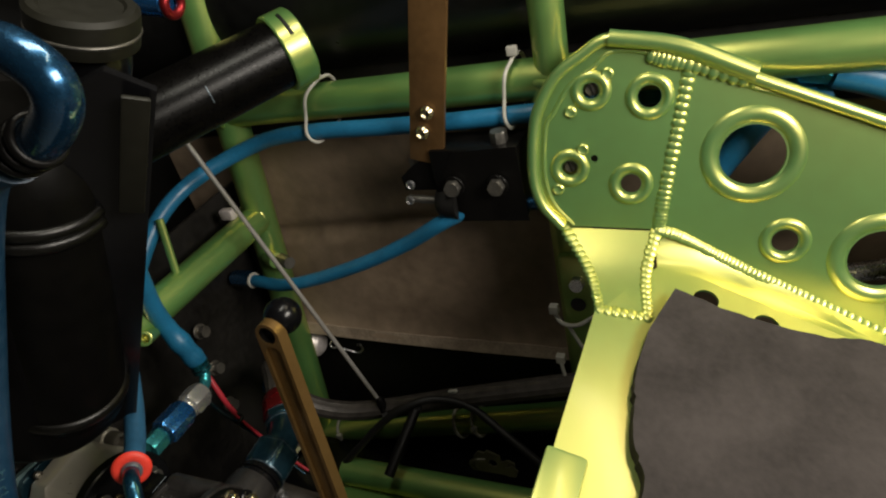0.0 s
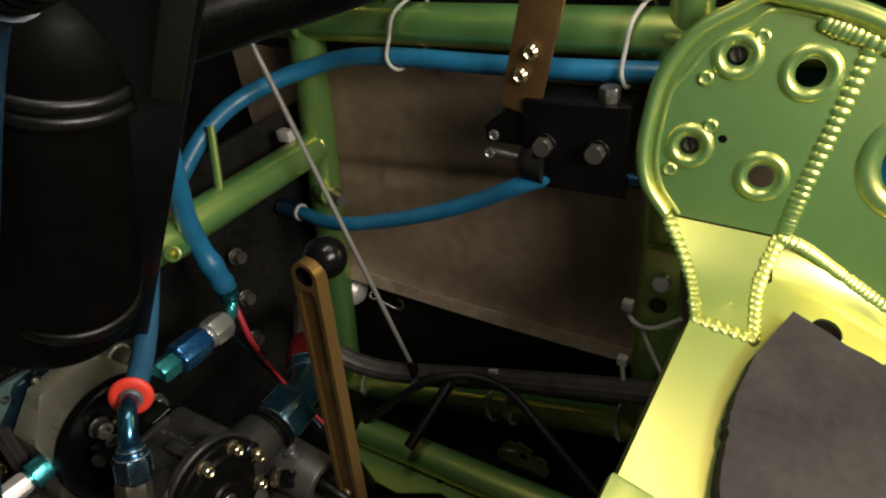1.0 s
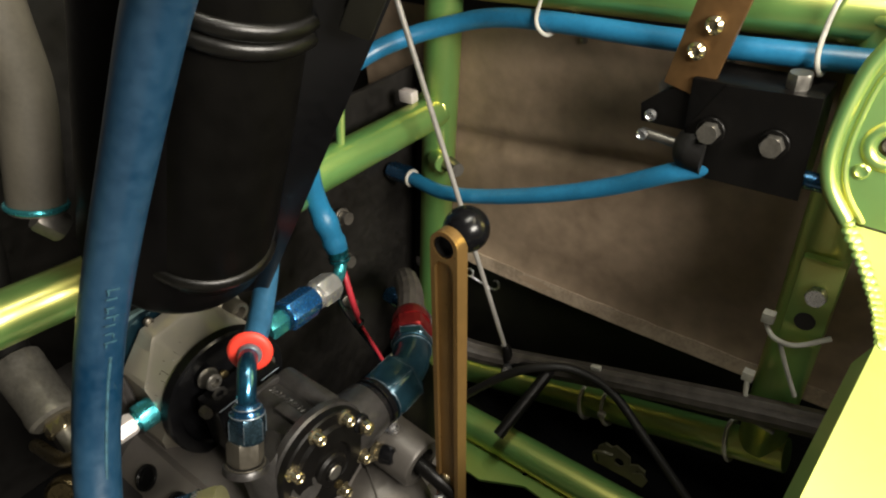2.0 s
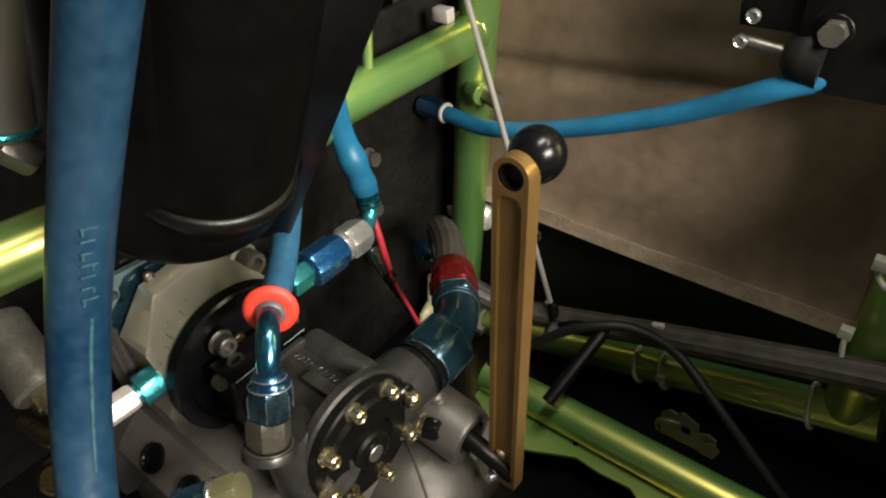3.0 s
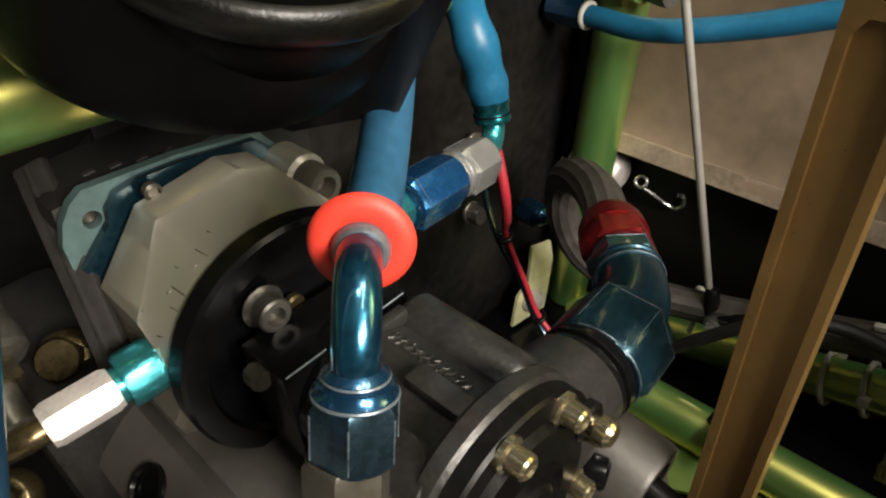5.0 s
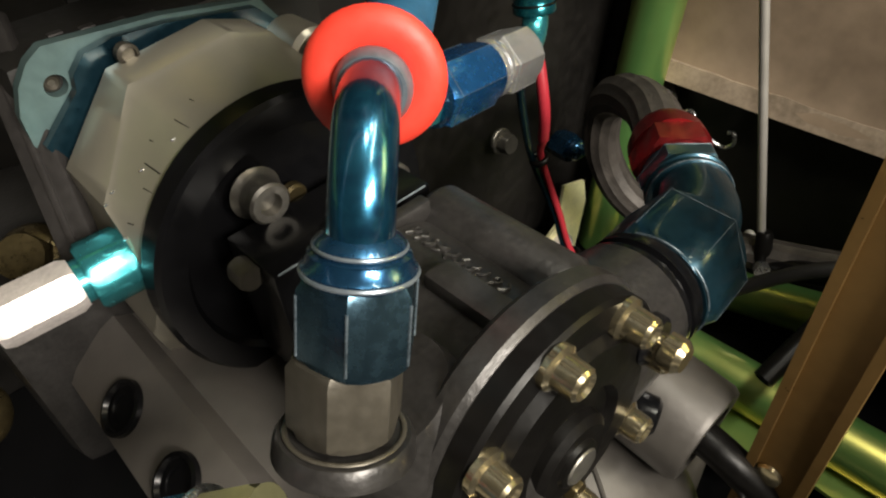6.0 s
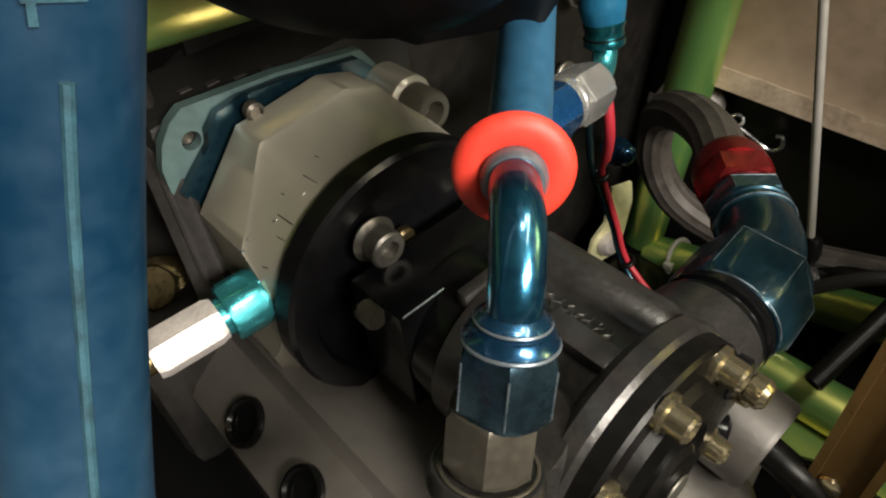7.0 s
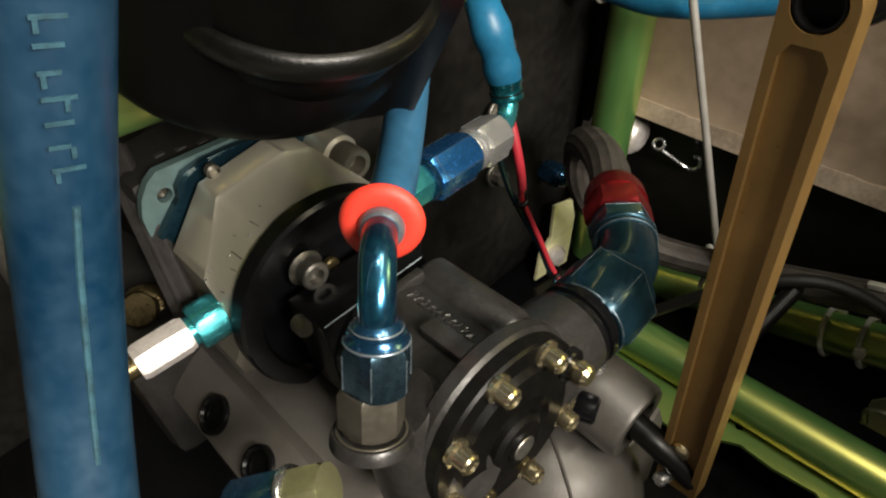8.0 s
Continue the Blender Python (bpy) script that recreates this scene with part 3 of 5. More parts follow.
for x, z in ((-0.518, 0.824), (-0.465, 0.825)):
    k = part("bolt", hex_nut((x, 1.073, z), (0, -1, 0.06), 0.010, 0.0098), DULL_STEEL, sbox, "dull hex bolt")
    part("bolt_washer", round_bar((x, 1.075, z), (0, -1, 0.06), 0.0035, 0.0125, 0.0006), BLACK_MATT, k)
part("top_screw", hex_nut((-0.462, 1.095, 0.867), (0, 0, 1), 0.014, 0.010), DULL_STEEL, sbox, "grey adjuster screw")
gbar = part("bar", block((-0.0205, -0.003, 0), (0.0205, 0.003, 0.235), 0.001, m=Matrix.Translation((-0.549, 1.083, 0.852)) @ Matrix.Rotation(radians(14), 4, "Y")), BROWN_GOLD, sbox, "brown gold anodised flat bar")
part("lower_link", plate([(-0.572, 0.83), (-0.575, 0.852), (-0.560, 0.878), (-0.525, 0.872), (-0.53, 0.845), (-0.55, 0.83)], (0, 1.0865, 0), (1, 0, 0), (0, 0, 1), 0.004), DULL_STEEL, sbox)
for p in ((-0.532, 1.0795, 0.913), (-0.543, 1.0795, 0.890)):
    part("bar_screw", lathe(bmesh.new(), [(0, 0.008), (0.004, 0.0078), (0.007, 0.005), (0.0055, 0.0035), (0.005, 0.0001)], p, (0, -1, 0.1), 18), NICKEL, gbar, "brassy screw")
part("port_fitting", round_bar((-0.44, 1.09, 0.792), (1, 0, 0), 0.02, 0.008), BLUE, sbox, "blue anodised port fitting")

# ---- lever ----
lever = thing("shift_lever", (-0.635, 0.83, 0.50), "gold anodised lever with a black ball knob", "lever")
half, z0, z1 = 0.0135, 0.488, 0.796


def slot(h, lo, hi):
    return [(-h, lo), (h, lo)] + [(h * math.cos(math.pi * k / 16), hi + h * math.sin(math.pi * k / 16)) for k in range(17)]


tilt = Vector((0.004, 0.060, 1)).normalized()
o = Vector((-0.6340, 0.7885, 0.0))
part("bar", plate(slot(half, z0, z1), o, (1, 0, 0), tilt, 0.010, [(0, z1, 0.0088)]), GOLD, lever)
part("raised_border", plate(slot(half, z0, z1), o - Vector((0, 0.0035, 0)), (1, 0, 0), tilt, 0.0035, [[(0.0098 * math.cos(2 * math.pi * k / 28), 0.0098 * math.sin(2 * math.pi * k / 28) + z1) for k in range(28)], [(-0.0092, z0 + 0.012), (0.0092, z0 + 0.012), (0.0092, z1 - 0.020), (0.0055, z1 - 0.0145), (-0.0055, z1 - 0.0145), (-0.0092, z1 - 0.020)]]), GOLD, lever)
part("hole_bush", lathe(bmesh.new(), [(-0.004, 0.0088), (0.001, 0.0090), (0.001, 0.0080), (-0.012, 0.0078), (-0.012, 0.0001)], o + tilt * z1 + Vector((0, -0.0022, 0)), (0, -1, 0.06), 24), BLACK_MATT, lever)
part("knob_screw", lathe(bmesh.new(), [(0, 0.0066), (0.003, 0.0066), (0.003, 0.004), (0.001, 0.0038), (0.001, 0.0001)], o + tilt * z1 + Vector((0, 0.008, 0)), (0, -1, 0.06), 18), BLACK_MATT, lever)
part("knob", ball(o + tilt * z1 + Vector((0.002, 0.024, 0.003)), 0.0190, 40), BLACK_GLOSS, lever, "shiny black ball knob")
part("pivot_screw", lathe(bmesh.new(), [(0, 0.006), (0.002, 0.0055), (0.003, 0.003), (0.003, 0.0001)], o + tilt * 0.522 + Vector((-0.003, -0.0005, 0)), (0, -1, 0.06), 18), NICKEL, lever)
part("clevis", pipe([(-0.700, 0.816, 0.529), (-0.6547, 0.8147, 0.5215), (-0.624, 0.822, 0.497)], 0.0085, 20), BLACK_MATT, lever, "black shaft and clevis")
part("clevis_pin", round_bar((-0.640, 0.806, 0.496), (0.25, 1, -0.1), 0.034, 0.0045), STEEL, lever, "bright clevis pin")

# ---- fuel pump and its housing ----
AY, AZ = 0.717, 0.622
AX = Vector((1, 0, 0))


def ax(x, dy=0.0, dz=0.0):
    return Vector((x, AY + dy, AZ + dz))


pump = thing("fuel_pump", (-0.73, AY, 0.56), "dark grey cast fuel pump with a black bolted cover", "pump")
part("body", lathe(bmesh.new(), [(0, 0.030), (0.004, 0.0365), (0.056, 0.0365), (0.064, 0.040)], ax(-0.758), AX, 40), MAG, pump)
part("drive_neck", lathe(bmesh.new(), [(0, 0.026), (0.028, 0.026), (0.030, 0.034), (0.052, 0.0345)], ax(-0.808), AX, 40), BLACK_GLOSS, pump, "glossy black drive neck")
part("drive_block", block((-0.80, 0.682, 0.597), (-0.769, 0.752, 0.654), 0.0012), BLACK_GLOSS, pump, "black square drive block")
part("worn_edge", pipe([(-0.7693, 0.684, 0.6535), (-0.7693, 0.750, 0.6535)], 0.0004, 6, smooth=False), GREY_BLUE, pump, "rubbed bright edge")
for y in (0.702, 0.711, 0.722):
    part("raised_mark", block((-0.7688, y, 0.640), (-0.7682, y + 0.003, 0.6445), 0.0002), CAP_STEEL, pump, "pale worn mark")
part("block_nut", hex_nut((-0.787, 0.6785, 0.650), AX, 0.009, 0.0052, turn=0.3), CAP_STEEL, pump, "dull steel nut")
part("rib", lathe(bmesh.new(), [(0, 0.0105), (0.003, 0.0128), (0.062, 0.0128), (0.065, 0.011)], (-0.762, 0.7475, 0.6455), AX, 28), MAG, pump)
part("cast_pad", block((-0.727, 0.7105, 0.655), (-0.697, 0.7215, 0.6632), 0.0022), MAG, pump)
part("end_lip", block((-0.760, 0.703, 0.652), (-0.7545, 0.740, 0.6605), 0.0015), MAG, pump)
random.seed(12)
for i in range(10):
    o_ = Vector((-0.7495 + i * 0.0046, 0.7265, 0.6575))
    u_, v_ = Vector((1, 0, 0)), Vector((0.25, 0.94, -0.22))
    bend_ = [(random.uniform(-0.0010, 0.0016), -0.0030 + 0.0060 * k / 4) for k in range(5)]
    part("raised_mark", pipe([o_ + u_ * a + v_ * b for a, b in bend_], 0.0006, 6, 3), MAG, pump, "worn raised cast mark")
    if i % 3 != 1:
        c_ = random.choice((-0.0012, 0.0012))
        part("raised_mark", pipe([o_ + u_ * (0.0004 + 0.0013 * math.sin(k * 0.9)) + v_ * (c_ + 0.0016 * math.cos(k * 0.9)) for k in range(6)], 0.0006, 6, 3), MAG, pump, "worn raised cast mark")
part("flange", lathe(bmesh.new(), [(0, 0.040), (0.004, 0.0485), (0.007, 0.0518), (0.0135, 0.0520), (0.0155, 0.0505)], ax(-0.699, 0, -0.001), AX, 56), MAG, pump)
cover = part("cover", lathe(bmesh.new(), [(0, 0.0492), (0.008, 0.0490), (0.0095, 0.0478), (0.0095, 0.038), (0.013, 0.036), (0.014, 0.022), (0.011, 0.020), (0.011, 0.0001)], ax(-0.685), AX, 56), BLACK_MATT, pump, "black anodised cover")
for k in range(8):
    a = radians(35.5 + 45 * k)
    p = ax(-0.6755, -0.0425 * math.cos(a), 0.0425 * math.sin(a))
    b = part("cover_bolt", lathe(bmesh.new(), [(0, 0.0072), (0.002, 0.0072), (0.003, 0.0055), (0.0095, 0.0052), (0.0105, 0.0042), (0.0095, 0.003), (0.0095, 0.0001)], p, AX, 12), NICKEL, cover, "brassy twelve point bolt")
part("cover_hub", lathe(bmesh.new(), [(0, 0.017), (0.004, 0.0165), (0.006, 0.014), (0.006, 0.009), (0.0075, 0.0085), (0.008, 0.007), (0.008, 0.0001)], ax(-0.675, -0.001, -0.005), AX, 32), BLACK_MATT, cover)
part("hub_plug", round_bar(ax(-0.668, -0.001, -0.005), AX, 0.0016, 0.0068, 0.0006), DULL_STEEL, cover, "worn steel plug")
for dy, dz in ((0.0014, -0.0255), (-0.024, -0.0225)):
    part("small_bolt", hex_nut(ax(-0.675, dy, dz), AX, 0.007, 0.0042), DARK_BRASS, cover, "small brassy bolt")
part("port_boss", lathe(bmesh.new(), [(0, 0.029), (0.035, 0.0275), (0.043, 0.0262)], (-0.702, 0.750, 0.606), (0, 1, -0.02), 32), MAG, pump)
part("port_ring", lathe(bmesh.new(), [(0, 0.0245), (0.002, 0.0262), (0.005, 0.0262), (0.006, 0.0240), (0.008, 0.0240), (0.009, 0.0262), (0.013, 0.0262), (0.016, 0.0245)], (-0.702, 0.791, 0.604), (0, 1, -0.03), 36), BLACK_GLOSS, pump, "oily black lock ring")
part("inlet_boss", lathe(bmesh.new(), [(0, 0.034), (0.025, 0.027), (0.045, 0.0215), (0.0525, 0.0195)], (-0.700, 0.690, 0.606), (-0.14, -0.24, 0.93), 32), MAG, pump)
bl = part("bleed_screw", lathe(bmesh.new(), [(0, 0.0062), (0.004, 0.0062), (0.005, 0.0045), (0.010, 0.0045), (0.011, 0.0062), (0.016, 0.0062), (0.018, 0.0045)], (-0.678, 0.756, 0.637), AX, 12), NICKEL, pump, "brassy bleed screw")
part("collar", round_bar((-0.676, 0.756, 0.637), AX, 0.006, 0.0088), BLACK_GLOSS, bl, "black collar")
pl = part("plug", lathe(bmesh.new(), [(0, 0.0105), (0.004, 0.0105), (0.005, 0.0085), (0.009, 0.0085), (0.010, 0.0062)], (-0.700, 0.786, 0.549), (0.8, 0.30, -0.1), 16), NICKEL, pump, "brassy plug")
part("plug_cap", lathe(bmesh.new(), [(0, 0.0085), (0.002, 0.0095), (0.012, 0.0092), (0.014, 0.007), (0.012, 0.004), (0.012, 0.0001)], (-0.692, 0.789, 0.548), (0.8, 0.30, -0.1), 20), BLACK_GLOSS, pl, "black plug cap")
part("nipple", lathe(bmesh.new(), [(0, 0.0075), (0.004, 0.0075), (0.005, 0.005), (0.009, 0.005), (0.010, 0.0066), (0.013, 0.0066), (0.014, 0.005), (0.017, 0.005), (0.018, 0.0062), (0.021, 0.0058), (0.023, 0.003)], (-0.6975, 0.813, 0.556), (-0.05, 0.1, 1), 16), STEEL, pump, "bright nipple")

disc = thing("drive_adapter", (-0.80, AY, 0.57), "black round adapter plate between pump and housing", "adapter plate")
dpl = part("plate", lathe(bmesh.new(), [(0, 0.060), (0.002, 0.0638), (0.012, 0.0638), (0.014, 0.062), (0.0142, 0.052), (0.011, 0.050), (0.011, 0.0001)], ax(-0.822, 0, 0.004), AX, 64), BLACK_GLOSS, disc)
for k in range(3):
    a = radians(66 + 90 * k)
    p = ax(-0.807, -0.0425 * math.cos(a) + 0.0, 0.0425 * math.sin(a))
    s = part("cap_screw", lathe(bmesh.new(), [(0, 0.0095), (0.002, 0.0105), (0.004, 0.0085), (0.005, 0.0082), (0.0115, 0.0082), (0.0125, 0.0072), (0.0125, 0.0045), (0.008, 0.0043), (0.008, 0.0001)], p, AX, 24), DULL_STEEL, dpl, "steel socket cap screw")
for k in range(3):
    a = radians(10 + 75 * k)
    part("small_screw", round_bar(ax(-0.808, -0.03 * math.cos(a), 0.03 * math.sin(a)), AX, 0.005, 0.005), DARK_BRASS, dpl)

house = thing("magneto_drive_housing", (-0.86, AY, 0.55), "pale cast aluminium drive housing with faceted shoulders", "housing")


SHOULDER = [(-0.058, -0.062), (-0.066, -0.02), (-0.060, 0.016), (-0.060, 0.040), (-0.031, 0.071), (0.012, 0.076), (0.030, 0.070), (0.050, 0.043), (0.066, 0.015), (0.07, -0.03), (0.04, -0.07)]


def facets(n=12):
    out = []
    for (a, b), (c, d) in zip(SHOULDER, SHOULDER[1:] + SHOULDER[:1]):
        out += [(a + (c - a) * k / n, b + (d - b) * k / n) for k in range(n)]
    return out


def rim_x(a, b):
    """The front edge of a shoulder: straight but for the scooped side flats."""
    rad = max(math.hypot(a, b), 0.0620)
    scoop = -0.8215 - (rad - 0.0620) * 1.75
    if b > 0.040 and a < 0.04:
        return -0.8392 - 0.0165 * min(1, (b - 0.040) / 0.030)
    return scoop


bm = bmesh.new()
rows = [[bm.verts.new(ax(-0.876, a, b)) for a, b in facets()]]
for s in (0.0, 0.06, 0.2, 0.36, 0.52, 0.68, 0.84, 1.0):
    ring = []
    for a, b in facets():
        h = math.hypot(a, b)
        q = (h + (0.0615 - h) * s) / h
        x0 = rim_x(a, b)
        ring.append(bm.verts.new(ax(x0 + (-0.8205 - x0) * s ** 1.35, a * q, b * q + 0.003 * s)))
    rows.append(ring)
rows.append([bm.verts.new(ax(-0.812, a * 0.05 / math.hypot(a, b), b * 0.05 / math.hypot(a, b))) for a, b in facets()])
for a, b in zip(rows, rows[1:]):
    for k in range(len(a)):
        bm.faces.new((a[k], a[(k + 1) % len(a)], b[(k + 1) % len(a)], b[k]))
bm.faces.new(rows[0][::-1])
bm.faces.new(rows[-1])
part("casting", bm, CAST, house, angle=42)


def on_face(a, b, s_):
    """A point of the housing's sloping face, s_ of the way from its outer edge to the black plate."""
    h = math.hypot(a, b)
    q = (h + (0.0615 - h) * s_) / h
    x0 = rim_x(a, b)
    return ax(x0 + (-0.8205 - x0) * s_ ** 1.35 + 0.0003, a * q, b * q + 0.003 * s_)


for a, b, s0, s1, da in ((-0.031, 0.071, 0.70, 0.92, 0.004), (-0.040, 0.0615, 0.55, 0.72, 0.006), (-0.046, 0.055, 0.60, 0.88, -0.004), (-0.052, 0.0485, 0.70, 0.90, 0.003), (-0.060, 0.036, 0.45, 0.60, 0.0), (-0.020, 0.0723, 0.62, 0.74, 0.005)):
    part("scratch", pipe([on_face(a, b, s0), on_face(a + da * 0.4, b - da * 0.4, (s0 + s1) / 2 + 0.03), on_face(a + da, b - da, s1)], 0.00024, 6, 4), BROWN_BLACK, house, "dark scribed scratch")
for a, b, s_ in ((-0.036, 0.0655, 0.80), (-0.048, 0.053, 0.60), (-0.056, 0.044, 0.15), (-0.0592, 0.0405, 0.05), (-0.060, 0.030, 0.10)):
    part("nick", ball(on_face(a, b, s_), 0.0008, 8, 0.6, 1.8, 0.8), STEEL, house, "small bright nick")
bb = part("bolt_boss", round_bar((-0.884, 0.768, 0.672), AX, 0.026, 0.0130, 0.002), CAST, house)
part("boss_bolt", lathe(bmesh.new(), [(0, 0.0105), (0.014, 0.0105), (0.0155, 0.0095), (0.0155, 0.0062), (0.006, 0.0058), (0.006, 0.0001)], (-0.858, 0.768, 0.672), AX, 24), CAP_STEEL, bb, "brassy socket bolt")
for a, rr, x in ((150, 0.0640, -0.8218), (138, 0.0645, -0.8222)):
    part("nick", ball(ax(x + 0.0006, rr * math.cos(radians(a)), rr * math.sin(radians(a))), 0.0007, 8, 1, 1.6, 0.6), CAP_STEEL, house, "small bright nick")
part("rear_case", lathe(bmesh.new(), [(0, 0.07), (0.06, 0.075), (0.075, 0.07)], ax(-0.975, 0.01), AX, 40), BROWN_BLACK, house, "dark rear casting")
part("rear_block", block((-0.95, 0.655, 0.60), (-0.896, 0.80, 0.698), 0.008), BROWN_BLACK, house, "brown black rear casting")
for k in range(4):
    part("raised_mark", block((-0.9152 + 0.0043 * k, 0.6791 + 0.0117 * k, 0.6975), (-0.9112 + 0.0043 * k, 0.6851 + 0.0117 * k, 0.6986), 0.0003), GREY_BAR, house, "worn raised cast mark")
tab = part("end_plate", plate([(-0.057, 0.012), (-0.0597, 0.034), (-0.0647, 0.047), (-0.0642, 0.060), (-0.0600, 0.0705), (-0.0535, 0.0782), (-0.0466, 0.0822), (0.00, 0.0785), (0.0455, 0.0708), (0.06, 0.05), (0.05, 0.0)], ax(-0.888), (0, 1, 0), (0, 0, 1), 0.006, [(-0.0476, 0.0665, 0.0045)]), PALE_TEAL, house, "pale teal anodised end plate")
part("end_band", plate([(-0.050, 0.012), (-0.0560, 0.034), (-0.0618, 0.0478), (-0.0512, 0.0570), (-0.0430, 0.0640), (-0.0415, 0.0705), (-0.0350, 0.0765), (-0.0225, 0.0786), (0.00, 0.0770), (0.040, 0.0703), (0.05, 0.06), (0.05, 0.0)], ax(-0.8820), (0, 1, 0), (0, 0, 1), 0.0050), DARK_TEAL, house, "dark teal anodised band")
part("plate_screw", lathe(bmesh.new(), [(0, 0.0044), (0.004, 0.0044), (0.005, 0.003), (0.003, 0.0028), (0.003, 0.0001)], ax(-0.8770, -0.0218, 0.0740), AX, 16), CAP_STEEL, tab)
part("plate_screw", lathe(bmesh.new(), [(0, 0.0034), (0.003, 0.0034), (0.004, 0.0026), (0.003, 0.0014), (0.003, 0.0001)], ax(-0.8965, -0.0478, 0.0660), AX, 16), CAP_STEEL, tab)
st_a, st_b = Vector((-0.915, 0.660, 0.692)), Vector((-0.856, 0.645, 0.630))
st_d = (st_b - st_a).normalized()
st_n = Vector((0.55, -0.65, 0.53))
st_n = (st_n - st_d * st_n.dot(st_d)).normalized()
st_m = Matrix.Translation(st_a) @ Matrix((st_d, st_n.cross(st_d), st_n)).transposed().to_4x4()
sbar = part("stay_bar", block((-0.02, -0.0085, -0.003), ((st_b - st_a).length, 0.0085, 0.003), 0.0015, m=st_m), GREY_BAR, house, "dark grey flat stay bar")
part("bar_rib", block((-0.018, -0.0015, 0.0025), ((st_b - st_a).length - 0.004, 0.0015, 0.0045), 0.0008, m=st_m), GREY_BAR, sbar)

gear = thing("gear_case", (-0.83, 0.75, 0.27), "dark grey cast gear case below the pump", "gear case")
bm = block((-1.02, 0.628, 0.30), (-0.715, 0.792, 0.578), 0.03)
part("case", bm, GREY_CAST, gear)
mbar = part("mount_bar", block((-0.92, -0.021, -0.017), (-0.738, 0.021, 0.017), 0.010, m=Matrix.Translation((0, 0.640, 0.560)) @ Matrix.Rotation(radians(38), 4, "X")), GREY_CAST, gear)
for x in (-0.836, -0.786):
    n = Vector((0, -0.62, 0.79))
    p = Vector((x, 0.638, 0.5585)) + n * 0.0174
    b = part("socket_bolt", lathe(bmesh.new(), [(0, 0.0125), (0.0025, 0.0122), (0.003, 0.0105), (0.001, 0.0095), (0.001, 0.0065), (-0.006, 0.006), (-0.006, 0.0001)], p, n, 28), BLACK_GLOSS, mbar, "black recessed socket bolt")
FC, FD = Vector((-0.695, 0.775, 0.455)), Vector((0.60, -0.35, 0.72)).normalized()
dome = [(0, 0.060), (0.012, 0.0585), (0.024, 0.053), (0.034, 0.043), (0.041, 0.030), (0.045, 0.015), (0.046, 0.0001)]
front = part("front_cover", lathe(bmesh.new(), dome, FC, FD, 48), CASE_CAST, gear, "pale cast cover")
fu, fv, fw = basis(FD)
part("seam", pipe([FC + fw * (a + 0.0003) + fu * b for a, b in dome[1:]], 0.0012, 8, 4), CASE_CAST, front, "raised casting seam")
part("shaft_boss", lathe(bmesh.new(), [(0, 0.028), (0.064, 0.027), (0.067, 0.025), (0.067, 0.017), (0.05, 0.016), (0.05, 0.0001)], (-0.73, 0.816, 0.532), (1, 0, -0.12), 32), CASE_CAST, gear, "cast shaft boss")
part("lower_casting", block((-0.78, 0.735, 0.36), (-0.672, 0.885, 0.462), 0.022), GREY_CAST, gear, "grey lower casting")
part("ear", block((-1.0, 0.60, 0.50), (-0.88, 0.66, 0.615), 0.012), MAG, gear)
for p in ((-0.905, 0.632, 0.612), (-0.905, 0.574, 0.552)):
    n = Vector((0.62, -0.30, 0.72)).normalized()
    bs = part("brass_bolt", lathe(bmesh.new(), [(0, 0.0172), (0.003, 0.0176), (0.006, 0.0165), (0.010, 0.0135), (0.011, 0.0115)], Vector(p) - n * 0.004, n, 28), DARK_BRASS, gear, "brassy flange bolt")
    part("bolt_head", hex_nut(Vector(p) + n * 0.003, n, 0.013, 0.0115, turn=0.3), DARK_BRASS, bs)

# ---- elbow fitting with the red ring ----
NZ = Vector((-0.16, 0.34, 0.93)).normalized()
C = Vector((-0.7050, 0.6755, 0.6975))
elbow = thing("elbow_fitting", C - NZ * 0.05, "blue anodised elbow fitting with a red rubber ring", "hose fitting")
BS = Vector((-0.0016, -0.0018, 0.0003))
part("base_hex", hex_nut(C + BS - NZ * 0.0362, NZ, 0.0200, 0.0143, turn=0.62), CAP_STEEL, elbow, "plain steel hexagon base")
part("base_ring", ring_bm(C + BS - NZ * 0.0372, NZ, 0.0146, 0.0007, flat=0.6), CAP_STEEL, elbow, "bright sealing washer")
part("port_boss", lathe(bmesh.new(), [(0, 0.0180), (0.004, 0.0174), (0.0055, 0.0164), (0.006, 0.0001)], C + BS - NZ * 0.0432, NZ, 36), MAG, pump, "oily cast port lip")
en = part("nut", hex_nut(C - NZ * 0.0172, NZ, 0.0217, 0.0146, turn=0.72, cham=0.13, cap_r=0.86), NUT_BLUE, elbow)
for k in range(6):
    a = math.pi / 6 + k * math.pi / 3 + 0.72
    u_, v_, w_ = basis(NZ)
    p_ = C - NZ * 0.0145 + (u_ * math.cos(a) + v_ * math.sin(a)) * 0.0145
    part("worn_corner", pipe([p_, p_ + NZ * 0.008, p_ + NZ * 0.0150], 0.0004, 8, 3), WORN, en, "rubbed bright corner")
# Light rings painted in for the reflections the collar lacks.
part("bright_rim", ring_bm(C + NZ * 0.0050, NZ, 0.0130, 0.0007, 40, 8), GREY_BLUE, en, "bright rim")
part("bright_rim", ring_bm(C + NZ * 0.0108, NZ, 0.0102, 0.0006, 40, 8), GREY_BLUE, en, "bright rim")
part("collar", lathe(bmesh.new(), [(0, 0.0118), (0.0012, 0.0132), (0.003, 0.0132), (0.0042, 0.0122), (0.0062, 0.0116), (0.0068, 0.0104), (0.0085, 0.0104), (0.0095, 0.0095), (0.0108, 0.0078)], C + NZ * 0.003, NZ, 36), BLUE, elbow)
